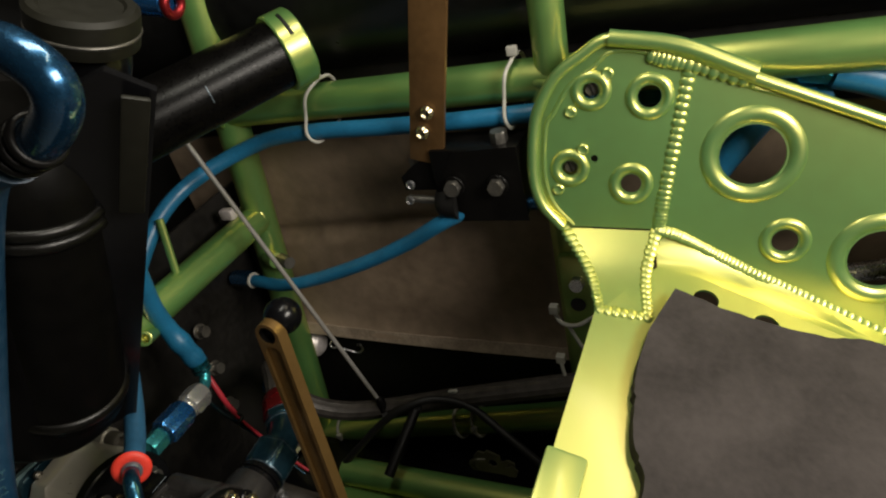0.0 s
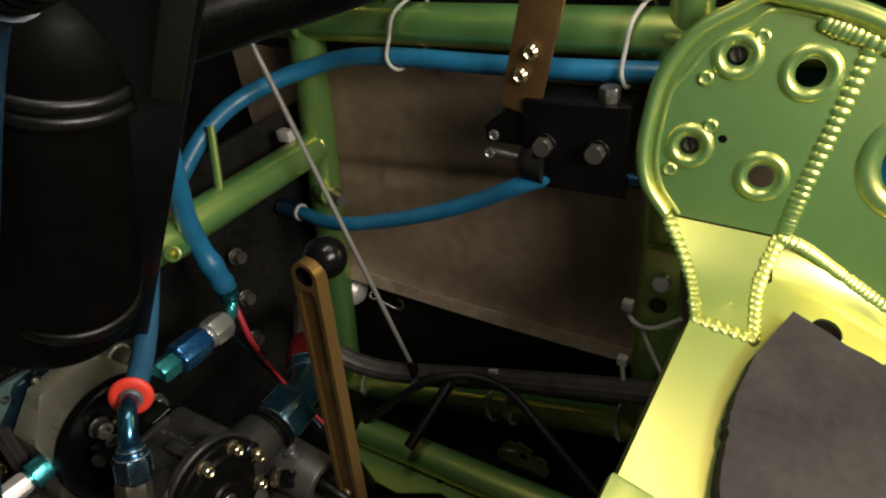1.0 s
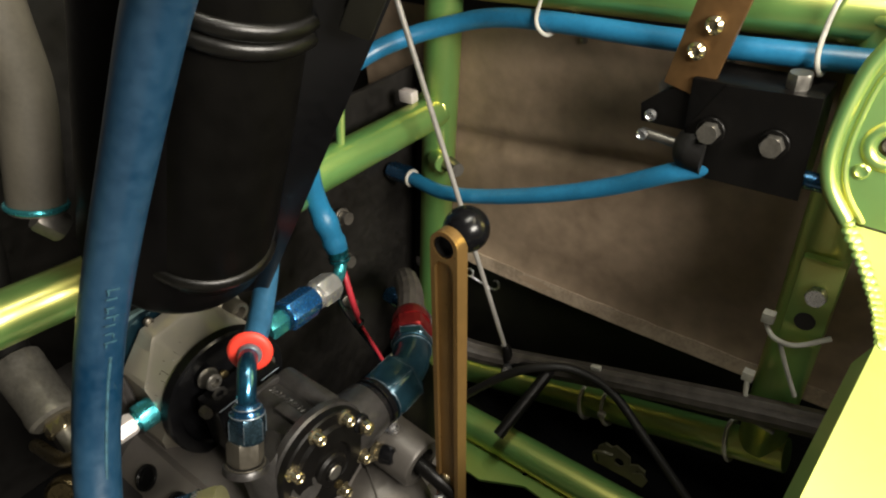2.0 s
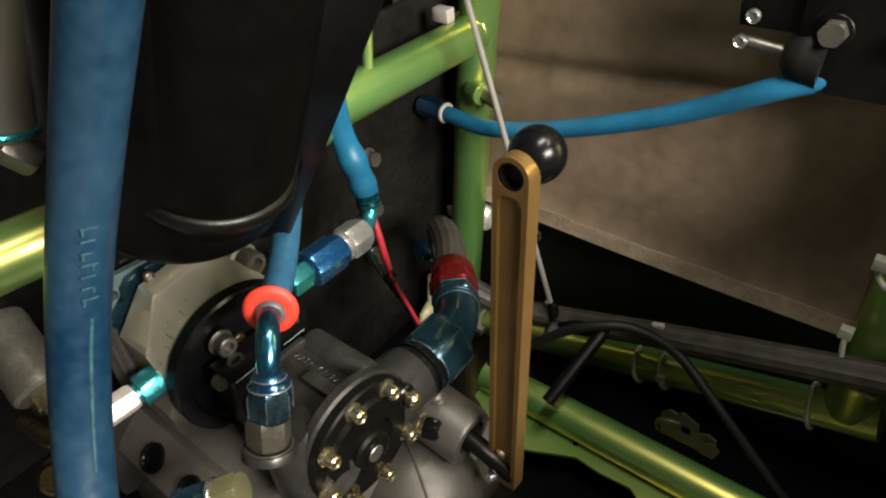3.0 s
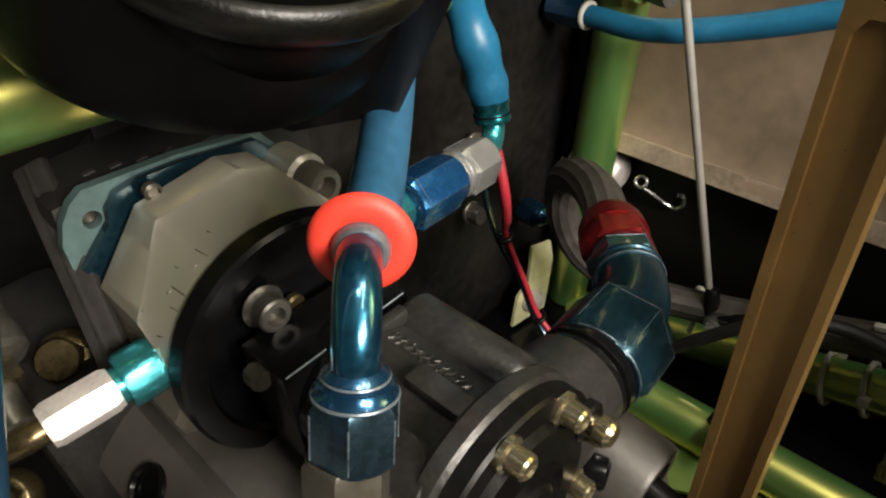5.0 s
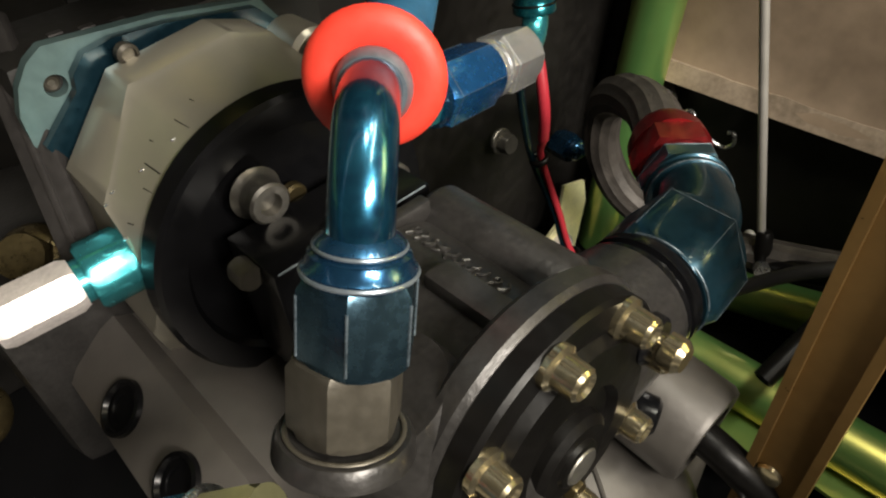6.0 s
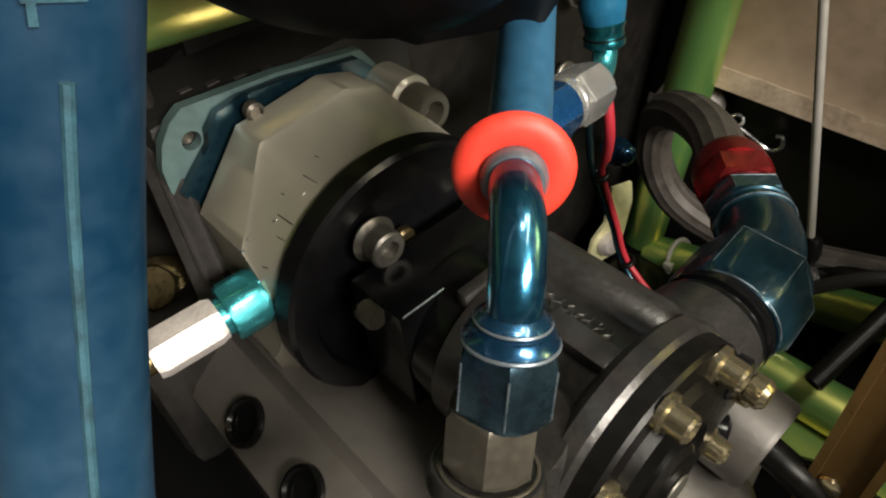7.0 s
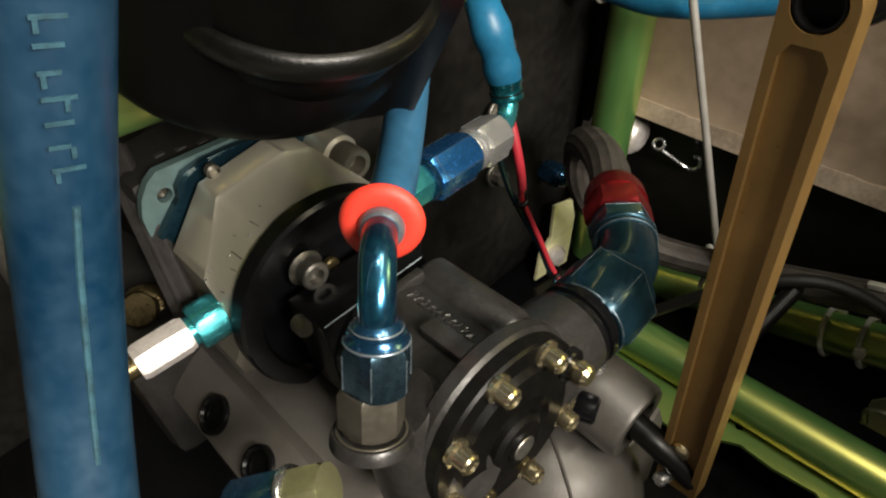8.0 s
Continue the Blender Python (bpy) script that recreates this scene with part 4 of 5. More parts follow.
part("bent_tube", pipe([C + NZ * 0.008, C + NZ * 0.021, (-0.7160, 0.6915, 0.7265), (-0.7245, 0.6995, 0.7275), (-0.735, 0.710, 0.7262)], 0.0076, 24, 8), TUBE_BLUE, elbow, "shiny bent blue tube")
D_RING = Vector((-0.70, 0.676, -0.18)).normalized()
part("ferrule", lathe(bmesh.new(), [(0, 0.0085), (0.002, 0.0098), (0.005, 0.0098), (0.007, 0.009)], Vector((-0.7285, 0.7035, 0.7266)), D_RING, 28), GREY_BLUE, elbow)
part("red_ring", ring_bm((-0.7335, 0.7085, 0.7262), D_RING, 0.0125, 0.0055, 40, 14, 0.62), RED_RUBBER, elbow, "bright red rubber ring")

def hose(name, pts, r, material, label, sides=20, ridge=0.0):
    h = thing(name, pts[0], label, "hose")
    part("sleeve", pipe(pts, r, sides, 10, ridge=ridge), material, h)
    return h


hD = hose("blue_hose", [(-0.7345, 0.7095, 0.7262), (-0.754, 0.7335, 0.726), (-0.781, 0.766, 0.7365), (-0.806, 0.797, 0.757), (-0.815, 0.82, 0.80), (-0.82, 0.84, 0.90)], 0.0102, SHADED_HOSE, "blue rubber hose rising from the red-ringed elbow")
hA = hose("blue_hose", [(0.5, 1.19, 0.895), (0.0, 1.178, 0.892), (-0.25, 1.165, 0.888), (-0.424, 1.125, 0.887), (-0.578, 1.12, 0.882), (-0.750, 1.118, 0.879), (-0.836, 1.108, 0.862), (-0.892, 1.05, 0.843), (-0.908, 0.99, 0.82), (-0.92, 0.93, 0.77)], 0.0105, HOSE, "blue rubber hose tied along the green top rail")
hE = hose("blue_hose", [(-0.14, 1.160, 0.897), (-0.098, 1.160, 0.883), (-0.03, 1.16, 0.85), (0.10, 1.15, 0.80), (0.4, 1.14, 0.76)], 0.0165, HOSE, "thick blue rubber hose behind the seat under the top rail")
part("teal_end", hex_nut((-0.170, 1.16, 0.902), (1, 0, -0.15), 0.028, 0.0135), TEAL, hE, "teal anodised hose end")
part("steel_stub", round_bar((-0.20, 1.16, 0.906), (1, 0, -0.15), 0.034, 0.009), STEEL, hE, "bright steel stub")
hF = hose("blue_hose", [(-0.30, 1.155, 0.70), (-0.262, 1.158, 0.765), (-0.227, 1.16, 0.818), (-0.19, 1.165, 0.86), (-0.14, 1.17, 0.87)], 0.0145, HOSE, "blue rubber hose rising behind the seat plate")
sb = thing("seat_stay", (-0.09, 1.15, 0.67), "bright steel stay behind the seat", "stay")
part("bar", pipe([(-0.16, 1.15, 0.655), (-0.094, 1.15, 0.672), (0.0, 1.15, 0.695)], 0.011, 20, smooth=False), STEEL, sb)
part("end_nut", hex_nut((-0.168, 1.15, 0.653), (0.97, 0, 0.24), 0.02, 0.015), DULL_STEEL, sb)
gl = hose("grey_hose", [(-0.885, 0.69, 1.10), (-0.88, 0.680, 0.98), (-0.88, 0.677, 0.928), (-0.88, 0.666, 0.886), (-0.88, 0.652, 0.838)], 0.0205, GREY_HOSE, "thick grey tan hose with a teal ring and steel nut")
part("teal_ring", ring_bm((-0.88, 0.653, 0.842), (0, -0.28, -1), 0.0205, 0.0026), TEAL, gl, "teal ring")
part("steel_nut", hex_nut((-0.88, 0.650, 0.834), (0.2, 0.5, -0.7), 0.022, 0.012), DULL_STEEL, gl, "dull steel nut")
hC = hose("blue_hose", [(-0.905, 1.100, 0.6475), (-0.84, 1.088, 0.652), (-0.768, 1.088, 0.669), (-0.677, 1.086, 0.703), (-0.605, 1.084, 0.737), (-0.545, 1.078, 0.773), (-0.50, 1.09, 0.79)], 0.0095, HOSE, "blue rubber hose from the firewall to the shut-off box")
part("end_ring", ring_bm((-0.906, 1.1005, 0.6475), (1, -0.1, 0.05), 0.0098, 0.0028), NYLON, hC, "cream end ring")
part("fitting", hex_nut((-0.945, 1.102, 0.648), (1, 0, 0), 0.038, 0.0135), BLUE, hC, "blue anodised hose end")


def crimped(p):
    """The hose's radius: two soft bulges over the fitting's barbs."""
    return 0.0118 + 0.0022 * math.exp(-((p.z - 0.700) / 0.010) ** 2) + 0.0018 * math.exp(-((p.z - 0.674) / 0.008) ** 2)


hB = thing("blue_hose", (-0.849, 0.905, 0.664), "blue rubber hose hanging behind the black tank", "hose")
part("sleeve", pipe([(-0.850, 0.907, 0.662), (-0.853, 0.903, 0.69), (-0.862, 0.900, 0.725), (-0.856, 0.892, 0.765), (-0.84, 0.885, 0.82), (-0.82, 0.88, 0.92), (-0.81, 0.87, 1.05)], 0.012, 24, 16, radii=crimped), HOSE, hB)
part("collar", lathe(bmesh.new(), [(0, 0.0108), (0.001, 0.0122), (0.005, 0.0122), (0.006, 0.0116), (0.011, 0.0116), (0.013, 0.0126), (0.015, 0.0126)], (-0.8475, 0.9055, 0.649), (-0.17, 0.08, 1), 32), DEEP_TEAL, hB, "teal hose end collar")
part("collar_band", ring_bm((-0.8485, 0.906, 0.6545), (-0.17, 0.08, 1), 0.0118, 0.0007), BLACK_MATT, hB)
part("bent_tube", pipe([(-0.848, 0.905, 0.655), (-0.845, 0.903, 0.645), (-0.840, 0.893, 0.638), (-0.834, 0.874, 0.640)], 0.0074, 20), TEAL, hB, "teal bent tube")
AD = Vector((0.12, -0.98, 0.13)).normalized()
adp = thing("hose_adapter", (-0.83, 0.84, 0.64), "blue and steel hexagon hose adapter", "hose fitting")
N0 = Vector((-0.8328, 0.8658, 0.640))
sn = part("steel_nut", hex_nut(N0 - AD * 0.014, AD, 0.027, 0.0168, turn=0.3), SATIN, adp, "bright steel nut")
part("worn_edge", hex_edges(N0 - AD * 0.014, AD, 0.027, 0.0168, turn=0.3, w=0.0004), SATIN, sn)
part("collar", lathe(bmesh.new(), [(0, 0.0135), (0.001, 0.0152), (0.003, 0.0152), (0.004, 0.0142), (0.007, 0.0142), (0.009, 0.0130)], N0 + AD * 0.0125, AD, 32), SATIN, adp, "bright steel collar")
bb_ = part("blue_body", hex_nut(N0 + AD * 0.021, AD, 0.042, 0.0174, turn=0.2, cham=0.06), BRIGHT_BLUE, adp)
part("worn_edge", hex_edges(N0 + AD * 0.021, AD, 0.042, 0.0174, turn=0.2, w=0.0003), WORN, bb_)
part("blue_rim", round_bar(N0 + AD * 0.062, AD, 0.005, 0.0148, 0.001), BLUE, adp)
part("teal_end", hex_nut(N0 + AD * 0.066, AD, 0.024, 0.0132, turn=0.4), TEAL, adp, "teal hexagon end")

# big elbow, red nut and braided hose
big = thing("large_elbow_fitting", (-0.705, 0.85, 0.59), "dark blue anodised large elbow fitting with a red nut", "hose fitting")
HB, HD = Vector((-0.7015, 0.806, 0.6032)), Vector((-0.08, 1, -0.03)).normalized()
hb = part("hex_base", hex_nut(HB, HD, 0.037, 0.0288, turn=0.12), DARK_TEAL, big)
part("worn_edge", hex_edges(HB, HD, 0.037, 0.0288, turn=0.12, w=0.0003), WORN, hb, "rubbed bright edges")
part("bright_rim", ring_bm(HB + HD * 0.001, HD, 0.0255, 0.0005, 40, 8), WORN, hb, "bright rim")
part("bend", pipe([(-0.705, 0.835, 0.602), (-0.711, 0.862, 0.599), (-0.725, 0.882, 0.595), (-0.748, 0.905, 0.588)], 0.0190, 28, 8), DARK_TEAL, big)
RN = Vector((-0.66, 0.74, -0.1)).normalized()
part("swivel_collar", lathe(bmesh.new(), [(0, 0.0195), (0.001, 0.0212), (0.003, 0.0212), (0.0036, 0.0203), (0.006, 0.0203), (0.0066, 0.0214), (0.009, 0.0214)], Vector((-0.731, 0.888, 0.593)) - RN * 0.0085, RN, 36), DARK_TEAL, big)
part("bright_rim", ring_bm(Vector((-0.731, 0.888, 0.593)) - RN * 0.0072, RN, 0.0209, 0.0005, 40, 8), WORN, big, "bright rim")
sh = part("swivel_hex", hex_nut(Vector((-0.731, 0.888, 0.593)), RN, 0.013, 0.0225), DARK_TEAL, big)
part("worn_edge", hex_edges(Vector((-0.731, 0.888, 0.593)), RN, 0.013, 0.0225, w=0.0004), WORN, sh, "rubbed bright edges")
part("red_nut", hex_nut(Vector((-0.743, 0.901, 0.590)), RN, 0.022, 0.0235), RED, big, "red anodised nut")
part("red_socket", lathe(bmesh.new(), [(0, 0.0225), (0.012, 0.022), (0.02, 0.0195), (0.022, 0.018)], Vector((-0.757, 0.917, 0.587)), RN, 32), RED, big, "red anodised socket")
gh = thing("braided_hose", (-0.84, 1.05, 0.4), "grey braided hose from the red nut along the lower rail", "hose")
part("sleeve", pipe([(-0.765, 0.925, 0.585), (-0.80, 0.965, 0.578), (-0.845, 1.007, 0.555), (-0.885, 1.045, 0.515), (-0.893, 1.06, 0.46), (-0.868, 1.07, 0.415), (-0.815, 1.09, 0.388), (-0.74, 1.108, 0.391), (-0.62, 1.112, 0.428), (-0.5, 1.112, 0.466), (-0.38, 1.112, 0.502), (-0.2, 1.11, 0.55)], 0.0160, 26, 12, ridge=0.0010), BRAID, gh)
plug = thing("bulkhead_fitting", (-0.95, 1.084, 0.429), "blue anodised bulkhead fitting in the firewall", "hose fitting")
part("hex", hex_nut((-0.962, 1.084, 0.429), (1, -0.15, 0.1), 0.022, 0.0145), BLUE, plug)
part("dome", ball((-0.938, 1.081, 0.432), 0.011), BLUE, plug)

# teal nut and white sleeve at the housing foot
sm = thing("small_line_fitting", (-0.838, 0.64, 0.62), "teal nut with a white zinc sleeve on a thin line", "hose fitting")
SD = Vector((-0.05, -1, 0.0)).normalized()
S0 = Vector((-0.834, 0.657, 0.641))
part("nut", hex_nut(S0, SD, 0.017, 0.0135, turn=1.02), TEAL, sm)
part("neck", round_bar(S0 + SD * 0.016, SD, 0.005, 0.0085), TEAL, sm)
part("sleeve", hex_nut(S0 + SD * 0.020, SD, 0.030, 0.0106, turn=1.02), WHITE_METAL, sm, "white zinc hexagon sleeve")
part("line", pipe([S0 + SD * 0.046, S0 + SD * 0.058, (-0.846, 0.588, 0.636), (-0.866, 0.580, 0.626), (-0.93, 0.578, 0.60)], 0.0062, 16), DARK_BRASS, sm, "brassy bent line")
fe = thing("ferrule_hose", (-0.90, 0.599, 0.62), "black hose with a grey crimped ferrule and brass nut", "hose")
FA, FB = Vector((-0.9713, 0.6032, 0.6668)), Vector((-0.9124, 0.5999, 0.6276))
FX = (FB - FA).normalized()
part("hose", pipe([(-1.10, 0.66, 0.76), (-1.03, 0.625, 0.705), FA - FX * 0.004, FA + FX * 0.01], 0.0175, 20), RUBBER, fe)
part("ferrule", lathe(bmesh.new(), [(0, 0.019), (0.002, 0.0225), (0.010, 0.0232), (0.014, 0.0226), (0.055, 0.0222), (0.060, 0.0232), (0.068, 0.0228), (0.071, 0.020), (0.072, 0.015)], FA, FX, 36), FERRULE, fe, "grey zinc crimped ferrule")
part("nut", hex_nut(FA + FX * 0.071, FX, 0.014, 0.0145, turn=0.3), NICKEL, fe, "brassy hexagon nut")
part("stub", round_bar(FA + FX * 0.084, FX, 0.022, 0.009), FERRULE, fe)
bf = thing("lower_line_fitting", (-0.735, 0.615, 0.60), "blue line fitting with a pale yellow hexagon", "hose fitting")
BD = Vector((-0.66, -0.66, -0.30)).normalized()
part("hex", hex_nut((-0.706, 0.6365, 0.640), BD, 0.018, 0.0125), PALE_YELLOW, bf, "pale yellow hexagon")
part("nut", hex_nut(Vector((-0.706, 0.6365, 0.640)) + BD * 0.018, BD, 0.03, 0.0135), BLUE, bf)
part("end_ring", ring_bm(Vector((-0.706, 0.6365, 0.640)) + BD * 0.019, BD, 0.0115, 0.0022), STEEL, bf, "bright ring")

# ---- black tank ----
TB, TD = Vector((-0.768, 0.720, 0.825)), Vector((0.42, 0.05, 0.86)).normalized()
tank = thing("oil_tank", (-0.82, 0.72, 0.774), "glossy black oil tank with a leaning canister and bracket", "tank")
part("shell", lathe(bmesh.new(), [(-0.016, 0.030), (-0.014, 0.045), (-0.009, 0.058), (-0.001, 0.0675), (0.008, 0.0712), (0.020, 0.0722), (0.05, 0.0705), (0.26, 0.066), (0.285, 0.058), (0.30, 0.045)], (-0.82, 0.72, 0.79), TD, 64), TANK_BLACK, tank, angle=50)
can = part("canister", lathe(bmesh.new(), [(-0.035, 0.032), (-0.03, 0.042), (-0.02, 0.047), (-0.012, 0.0495), (-0.002, 0.050), (0.224, 0.0488), (0.236, 0.046), (0.250, 0.038), (0.262, 0.031), (0.28, 0.029)], TB, TD, 64), BLACK_CRINKLE, tank, "black leaning canister", angle=50)
for at_s, h_, r_ in ((-0.011, 0.0125, 0.0043), (0.1915, 0.0105, 0.0044), (0.2025, 0.0100, 0.0040)):
    bead_ = bmesh.new()
    lathe(bead_, [(at_s + h_ * (0.5 - 0.5 * math.cos(math.pi * k / 9)), 0.0496 + r_ * math.sin(math.pi * k / 9)) for k in range(10)], TB, TD, 64)
    part("rolled_ridge", bead_, RIM_BLACK, can, "shiny black rolled ridge", angle=60)
CP = Vector((-0.607, 0.775, 1.098))
cap = part("filler_cap", lathe(bmesh.new(), [(0, 0.030), (0.002, 0.033), (0.010, 0.034), (0.0115, 0.032), (0.013, 0.034), (0.024, 0.034), (0.027, 0.031), (0.027, 0.026), (0.025, 0.024), (0.025, 0.0001)], CP, TD, 44), OLIVE, tank, "dull olive grey filler cap")
part("cap_neck", pipe([CP - TD * 0.06 + Vector((-0.01, -0.02, 0)), CP - TD * 0.02, CP + TD * 0.004], 0.026, 28), BLACK_GLOSS, tank)
part("cap_band", ring_bm(CP + TD * 0.0115, TD, 0.0335, 0.0012, 44, 8), DULL_STEEL, cap, "steel band")
PO, PD_, PR = Vector((-0.772, 0.757, 0.731)), Vector((0.553, 0.0096, 0.833)).normalized(), Vector((0.656, 0.612, -0.442)).normalized()
PN = PD_.cross(PR).normalized()
lean_axes = Matrix((PR, PD_, PN)).transposed().to_4x4()
part("bracket_plate", plate([(0.0, 0.012), (0.0, 0.40), (-0.03, 0.41), (-0.075, 0.37), (-0.075, -0.026), (-0.036, -0.022)], PO + PN * 0.003, PR, PD_, 0.006), BLACK_GLOSS, tank)
part("strap", block((-0.020, 0.302, -0.008), (-0.003, 0.40, -0.0035), 0.0015, m=Matrix.Translation(PO) @ lean_axes), OLIVE, tank, "dark olive clamp strap")

near = hose("blue_hose", [(-0.555, 0.662, 1.072), (-0.600, 0.668, 1.060), (-0.648, 0.669, 1.015), (-0.692, 0.657, 0.943), (-0.725, 0.639, 0.872), (-0.742, 0.614, 0.802), (-0.740, 0.584, 0.731), (-0.715, 0.55, 0.665), (-0.70, 0.53, 0.63)], 0.0152, NEAR_HOSE, "thick blue rubber hose with worn pale print")
part("red_end", lathe(bmesh.new(), [(0, 0.0125), (0.003, 0.0155), (0.014, 0.0155), (0.018, 0.0135)], (-0.7225, 0.567, 0.682), (0.35, -0.3, -0.8), 24), RED, near, "red hose end")
pa, pb, pn = Vector((-0.7180, 0.6263, 0.8483)), Vector((-0.7261, 0.6144, 0.8084)), Vector((0.98, -0.11, -0.16)).normalized()
pd = (pb - pa).normalized()
ps = pd.cross(pn).normalized()
turn_ = Matrix((pd, ps, pd.cross(ps))).transposed().to_4x4()
for i in range(7):
    at_ = Matrix.Translation(pa.lerp(pb, i / 6.3) + pn * 0.0004) @ turn_
    part("printed_mark", block((-0.0022, -0.0040 + 0.0014 * (i % 3), -0.0002), (-0.0010, 0.0040, 0.0002), 0, m=at_), PRINT, near, "worn pale printed mark")
    if i % 3 != 1:
        part("printed_mark", block((-0.0010, 0.0022 - 0.0044 * (i % 2), -0.0002), (0.0022, 0.0034 - 0.0044 * (i % 2), 0.0002), 0, m=at_), PRINT, near, "worn pale printed mark")
part("print_line", pipe([(-0.7270, 0.6122, 0.8002), (-0.7284, 0.6044, 0.7812), (-0.7282, 0.5954, 0.7596), (-0.7258, 0.5857, 0.7376), (-0.722, 0.577, 0.719)], 0.0011, 8), PRINT, near, "worn pale printed line")

# ---- rods, cables, ties ----
rod = thing("push_rod", (-0.73, 1.083, 0.40), "thin steel push rod with a black ball joint", "rod")
part("rod", pipe([(-0.842, 1.031, 0.915), (-0.7545, 1.1005, 0.418)], 0.0034, 12, smooth=False), ROD_STEEL, rod)
part("joint", lathe(bmesh.new(), [(0, 0.0065), (0.002, 0.008), (0.03, 0.007), (0.034, 0.005)], (-0.7455, 1.0985, 0.386), (-0.17, 0.05, 1), 16), BLACK_MATT, rod)
part("joint_bolt", hex_nut((-0.743, 1.093, 0.388), (0.4, -0.8, 0.3), 0.014, 0.0075), STEEL, rod, "bright joint bolt")
part("bell_crank", pipe([(-0.785, 1.10, 0.383), (-0.7455, 1.1005, 0.385), (-0.70, 1.092, 0.408), (-0.668, 1.076, 0.436)], 0.0095, 14), BLACK_MATT, rod, "black crank arm")
part("crank_peg", lathe(bmesh.new(), [(0, 0.0080), (0.103, 0.0080), (0.104, 0.0062), (0.096, 0.0055), (0.096, 0.0001)], (-0.667, 1.072, 0.436), (-0.18, -0.86, -0.48), 18), BLACK_MATT, rod, "black peg tube")
cab = thing("black_cable", (-0.60, 1.08, 0.47), "black sheathed control cable", "cable")
part("sheath", pipe([(-0.80, 1.02, 0.34), (-0.72, 1.05, 0.42), (-0.675, 1.068, 0.447), (-0.635, 1.088, 0.448), (-0.585, 1.098, 0.428), (-0.523, 1.08, 0.392), (-0.448, 1.062, 0.338), (-0.38, 1.045, 0.29), (-0.35, 1.04, 0.268)], 0.0060, 14), RUBBER, cab)
wires = thing("wiring", (-0.857, 0.926, 0.538), "red and green wires clipped together", "wire")
part("red_wire", pipe([(-0.905, 0.90, 0.78), (-0.895, 0.918, 0.715), (-0.872, 0.922, 0.66), (-0.848, 0.910, 0.622), (-0.840, 0.908, 0.59), (-0.848, 0.918, 0.56), (-0.855, 0.9256, 0.538), (-0.848, 0.94, 0.485), (-0.8416, 0.953, 0.4382), (-0.80, 0.95, 0.41)], 0.0036, 12, radii=lambda p: 0.0037 if p.z > 0.56 else 0.0025), RED_WIRE, wires)
part("green_wire", pipe([(-0.838, 0.880, 0.64), (-0.848, 0.897, 0.59), (-0.859, 0.921, 0.537), (-0.852, 0.940, 0.483), (-0.846, 0.952, 0.436), (-0.81, 0.95, 0.40)], 0.0026, 10), DARK_TEAL, wires)
for p_ in ((-0.8555, 0.9245, 0.538), (-0.8425, 0.9525, 0.438)):
    part("clip", ring_bm(p_, (0.15, 0.3, -1), 0.0056, 0.0022), BLACK_MATT, wires)


def zip_tie(name, x, cy, cz, ry, rz, head, label):
    t = thing(name, (x, cy, cz), label, "zip tie", "white zip ties")
    loop = [(x + (0.002 if rz > 0.03 else -0.007) * math.sin(a if rz < 0.03 else 3 * a), cy + ry * math.cos(a), cz + rz * math.sin(a)) for a in [2 * math.pi * k / 20 for k in range(21)]]
    part("band", pipe(loop, 0.0028, 8, 2, closed=True), NYLON, t)
    part("head", block((-0.005, -0.004, -0.004), (0.005, 0.004, 0.005), 0.001, m=Matrix.Translation((x, cy + head[0], cz + head[1]))), NYLON, t)


for dx, low in ((0.0, 0.0), (0.257, 0.006)):
    lt = thing("zip_tie", (-0.71 + dx, 1.14, 0.90), "white nylon tie round rail and blue hose", "zip tie", "white zip ties")
    k_ = 1.0 if dx == 0 else 0.55
    loop = [(-0.7045 + dx, 1.146, 0.940 + low), (-0.7045 - 0.0120 * k_ + dx, 1.125, 0.926 + low), (-0.7045 - 0.0180 * k_ + dx, 1.119, 0.900 + low), (-0.7045 - 0.014 * k_ + dx, 1.105, 0.884 + low), (-0.7045 - 0.008 * k_ + dx, 1.108, 0.8715 + low),
            (-0.708 + dx, 1.124, 0.8685 + low), (-0.704 + dx, 1.168, 0.880 + low), (-0.704 + dx, 1.182, 0.908 + low), (-0.704 + dx, 1.170, 0.934 + low), (-0.7045 + dx, 1.146, 0.940 + low)]
    part("band", pipe(loop, 0.0022, 10, 6, closed=True), NYLON, lt)
    part("head", block((-0.0055, -0.004, -0.004), (0.0055, 0.004, 0.006), 0.001, m=Matrix.Translation((-0.7050 + dx, 1.142, 0.945 + low))), NYLON, lt)
zip_tie("zip_tie", -0.893, 1.15, 0.262, 0.0235, 0.0235, (-0.0235, 0.006), "white nylon tie round the lower rail")
zip_tie("zip_tie", -0.641, 1.15, 0.331, 0.0245, 0.0245, (0.02, 0.016), "white nylon tie round the lower rail")
zip_tie("zip_tie", -0.607, 1.15, 0.340, 0.0245, 0.0245, (-0.0245, 0.006), "white nylon tie round the lower rail")
zip_tie("zip_tie", -0.443, 1.15, 0.385, 0.0245, 0.0245, (0.01, -0.022), "white nylon tie round the lower rail")
lt = thing("zip_tie", (-0.43, 1.12, 0.55), "long white nylon tie looped round the rear upright", "zip tie", "white zip ties")
part("band", pipe([(-0.440, 1.120, 0.610), (-0.427, 1.110, 0.600), (-0.405, 1.107, 0.602), (-0.378, 1.118, 0.617)], 0.0028, 8), NYLON, lt)
part("tail", pipe([(-0.420, 1.110, 0.597), (-0.406, 1.108, 0.567), (-0.391, 1.108, 0.536)], 0.0026, 8), NYLON, lt)
part("head", block((-0.006, -0.005, -0.006), (0.006, 0.005, 0.006), 0.001, m=Matrix.Translation((-0.437, 1.115, 0.619))), NYLON, lt)
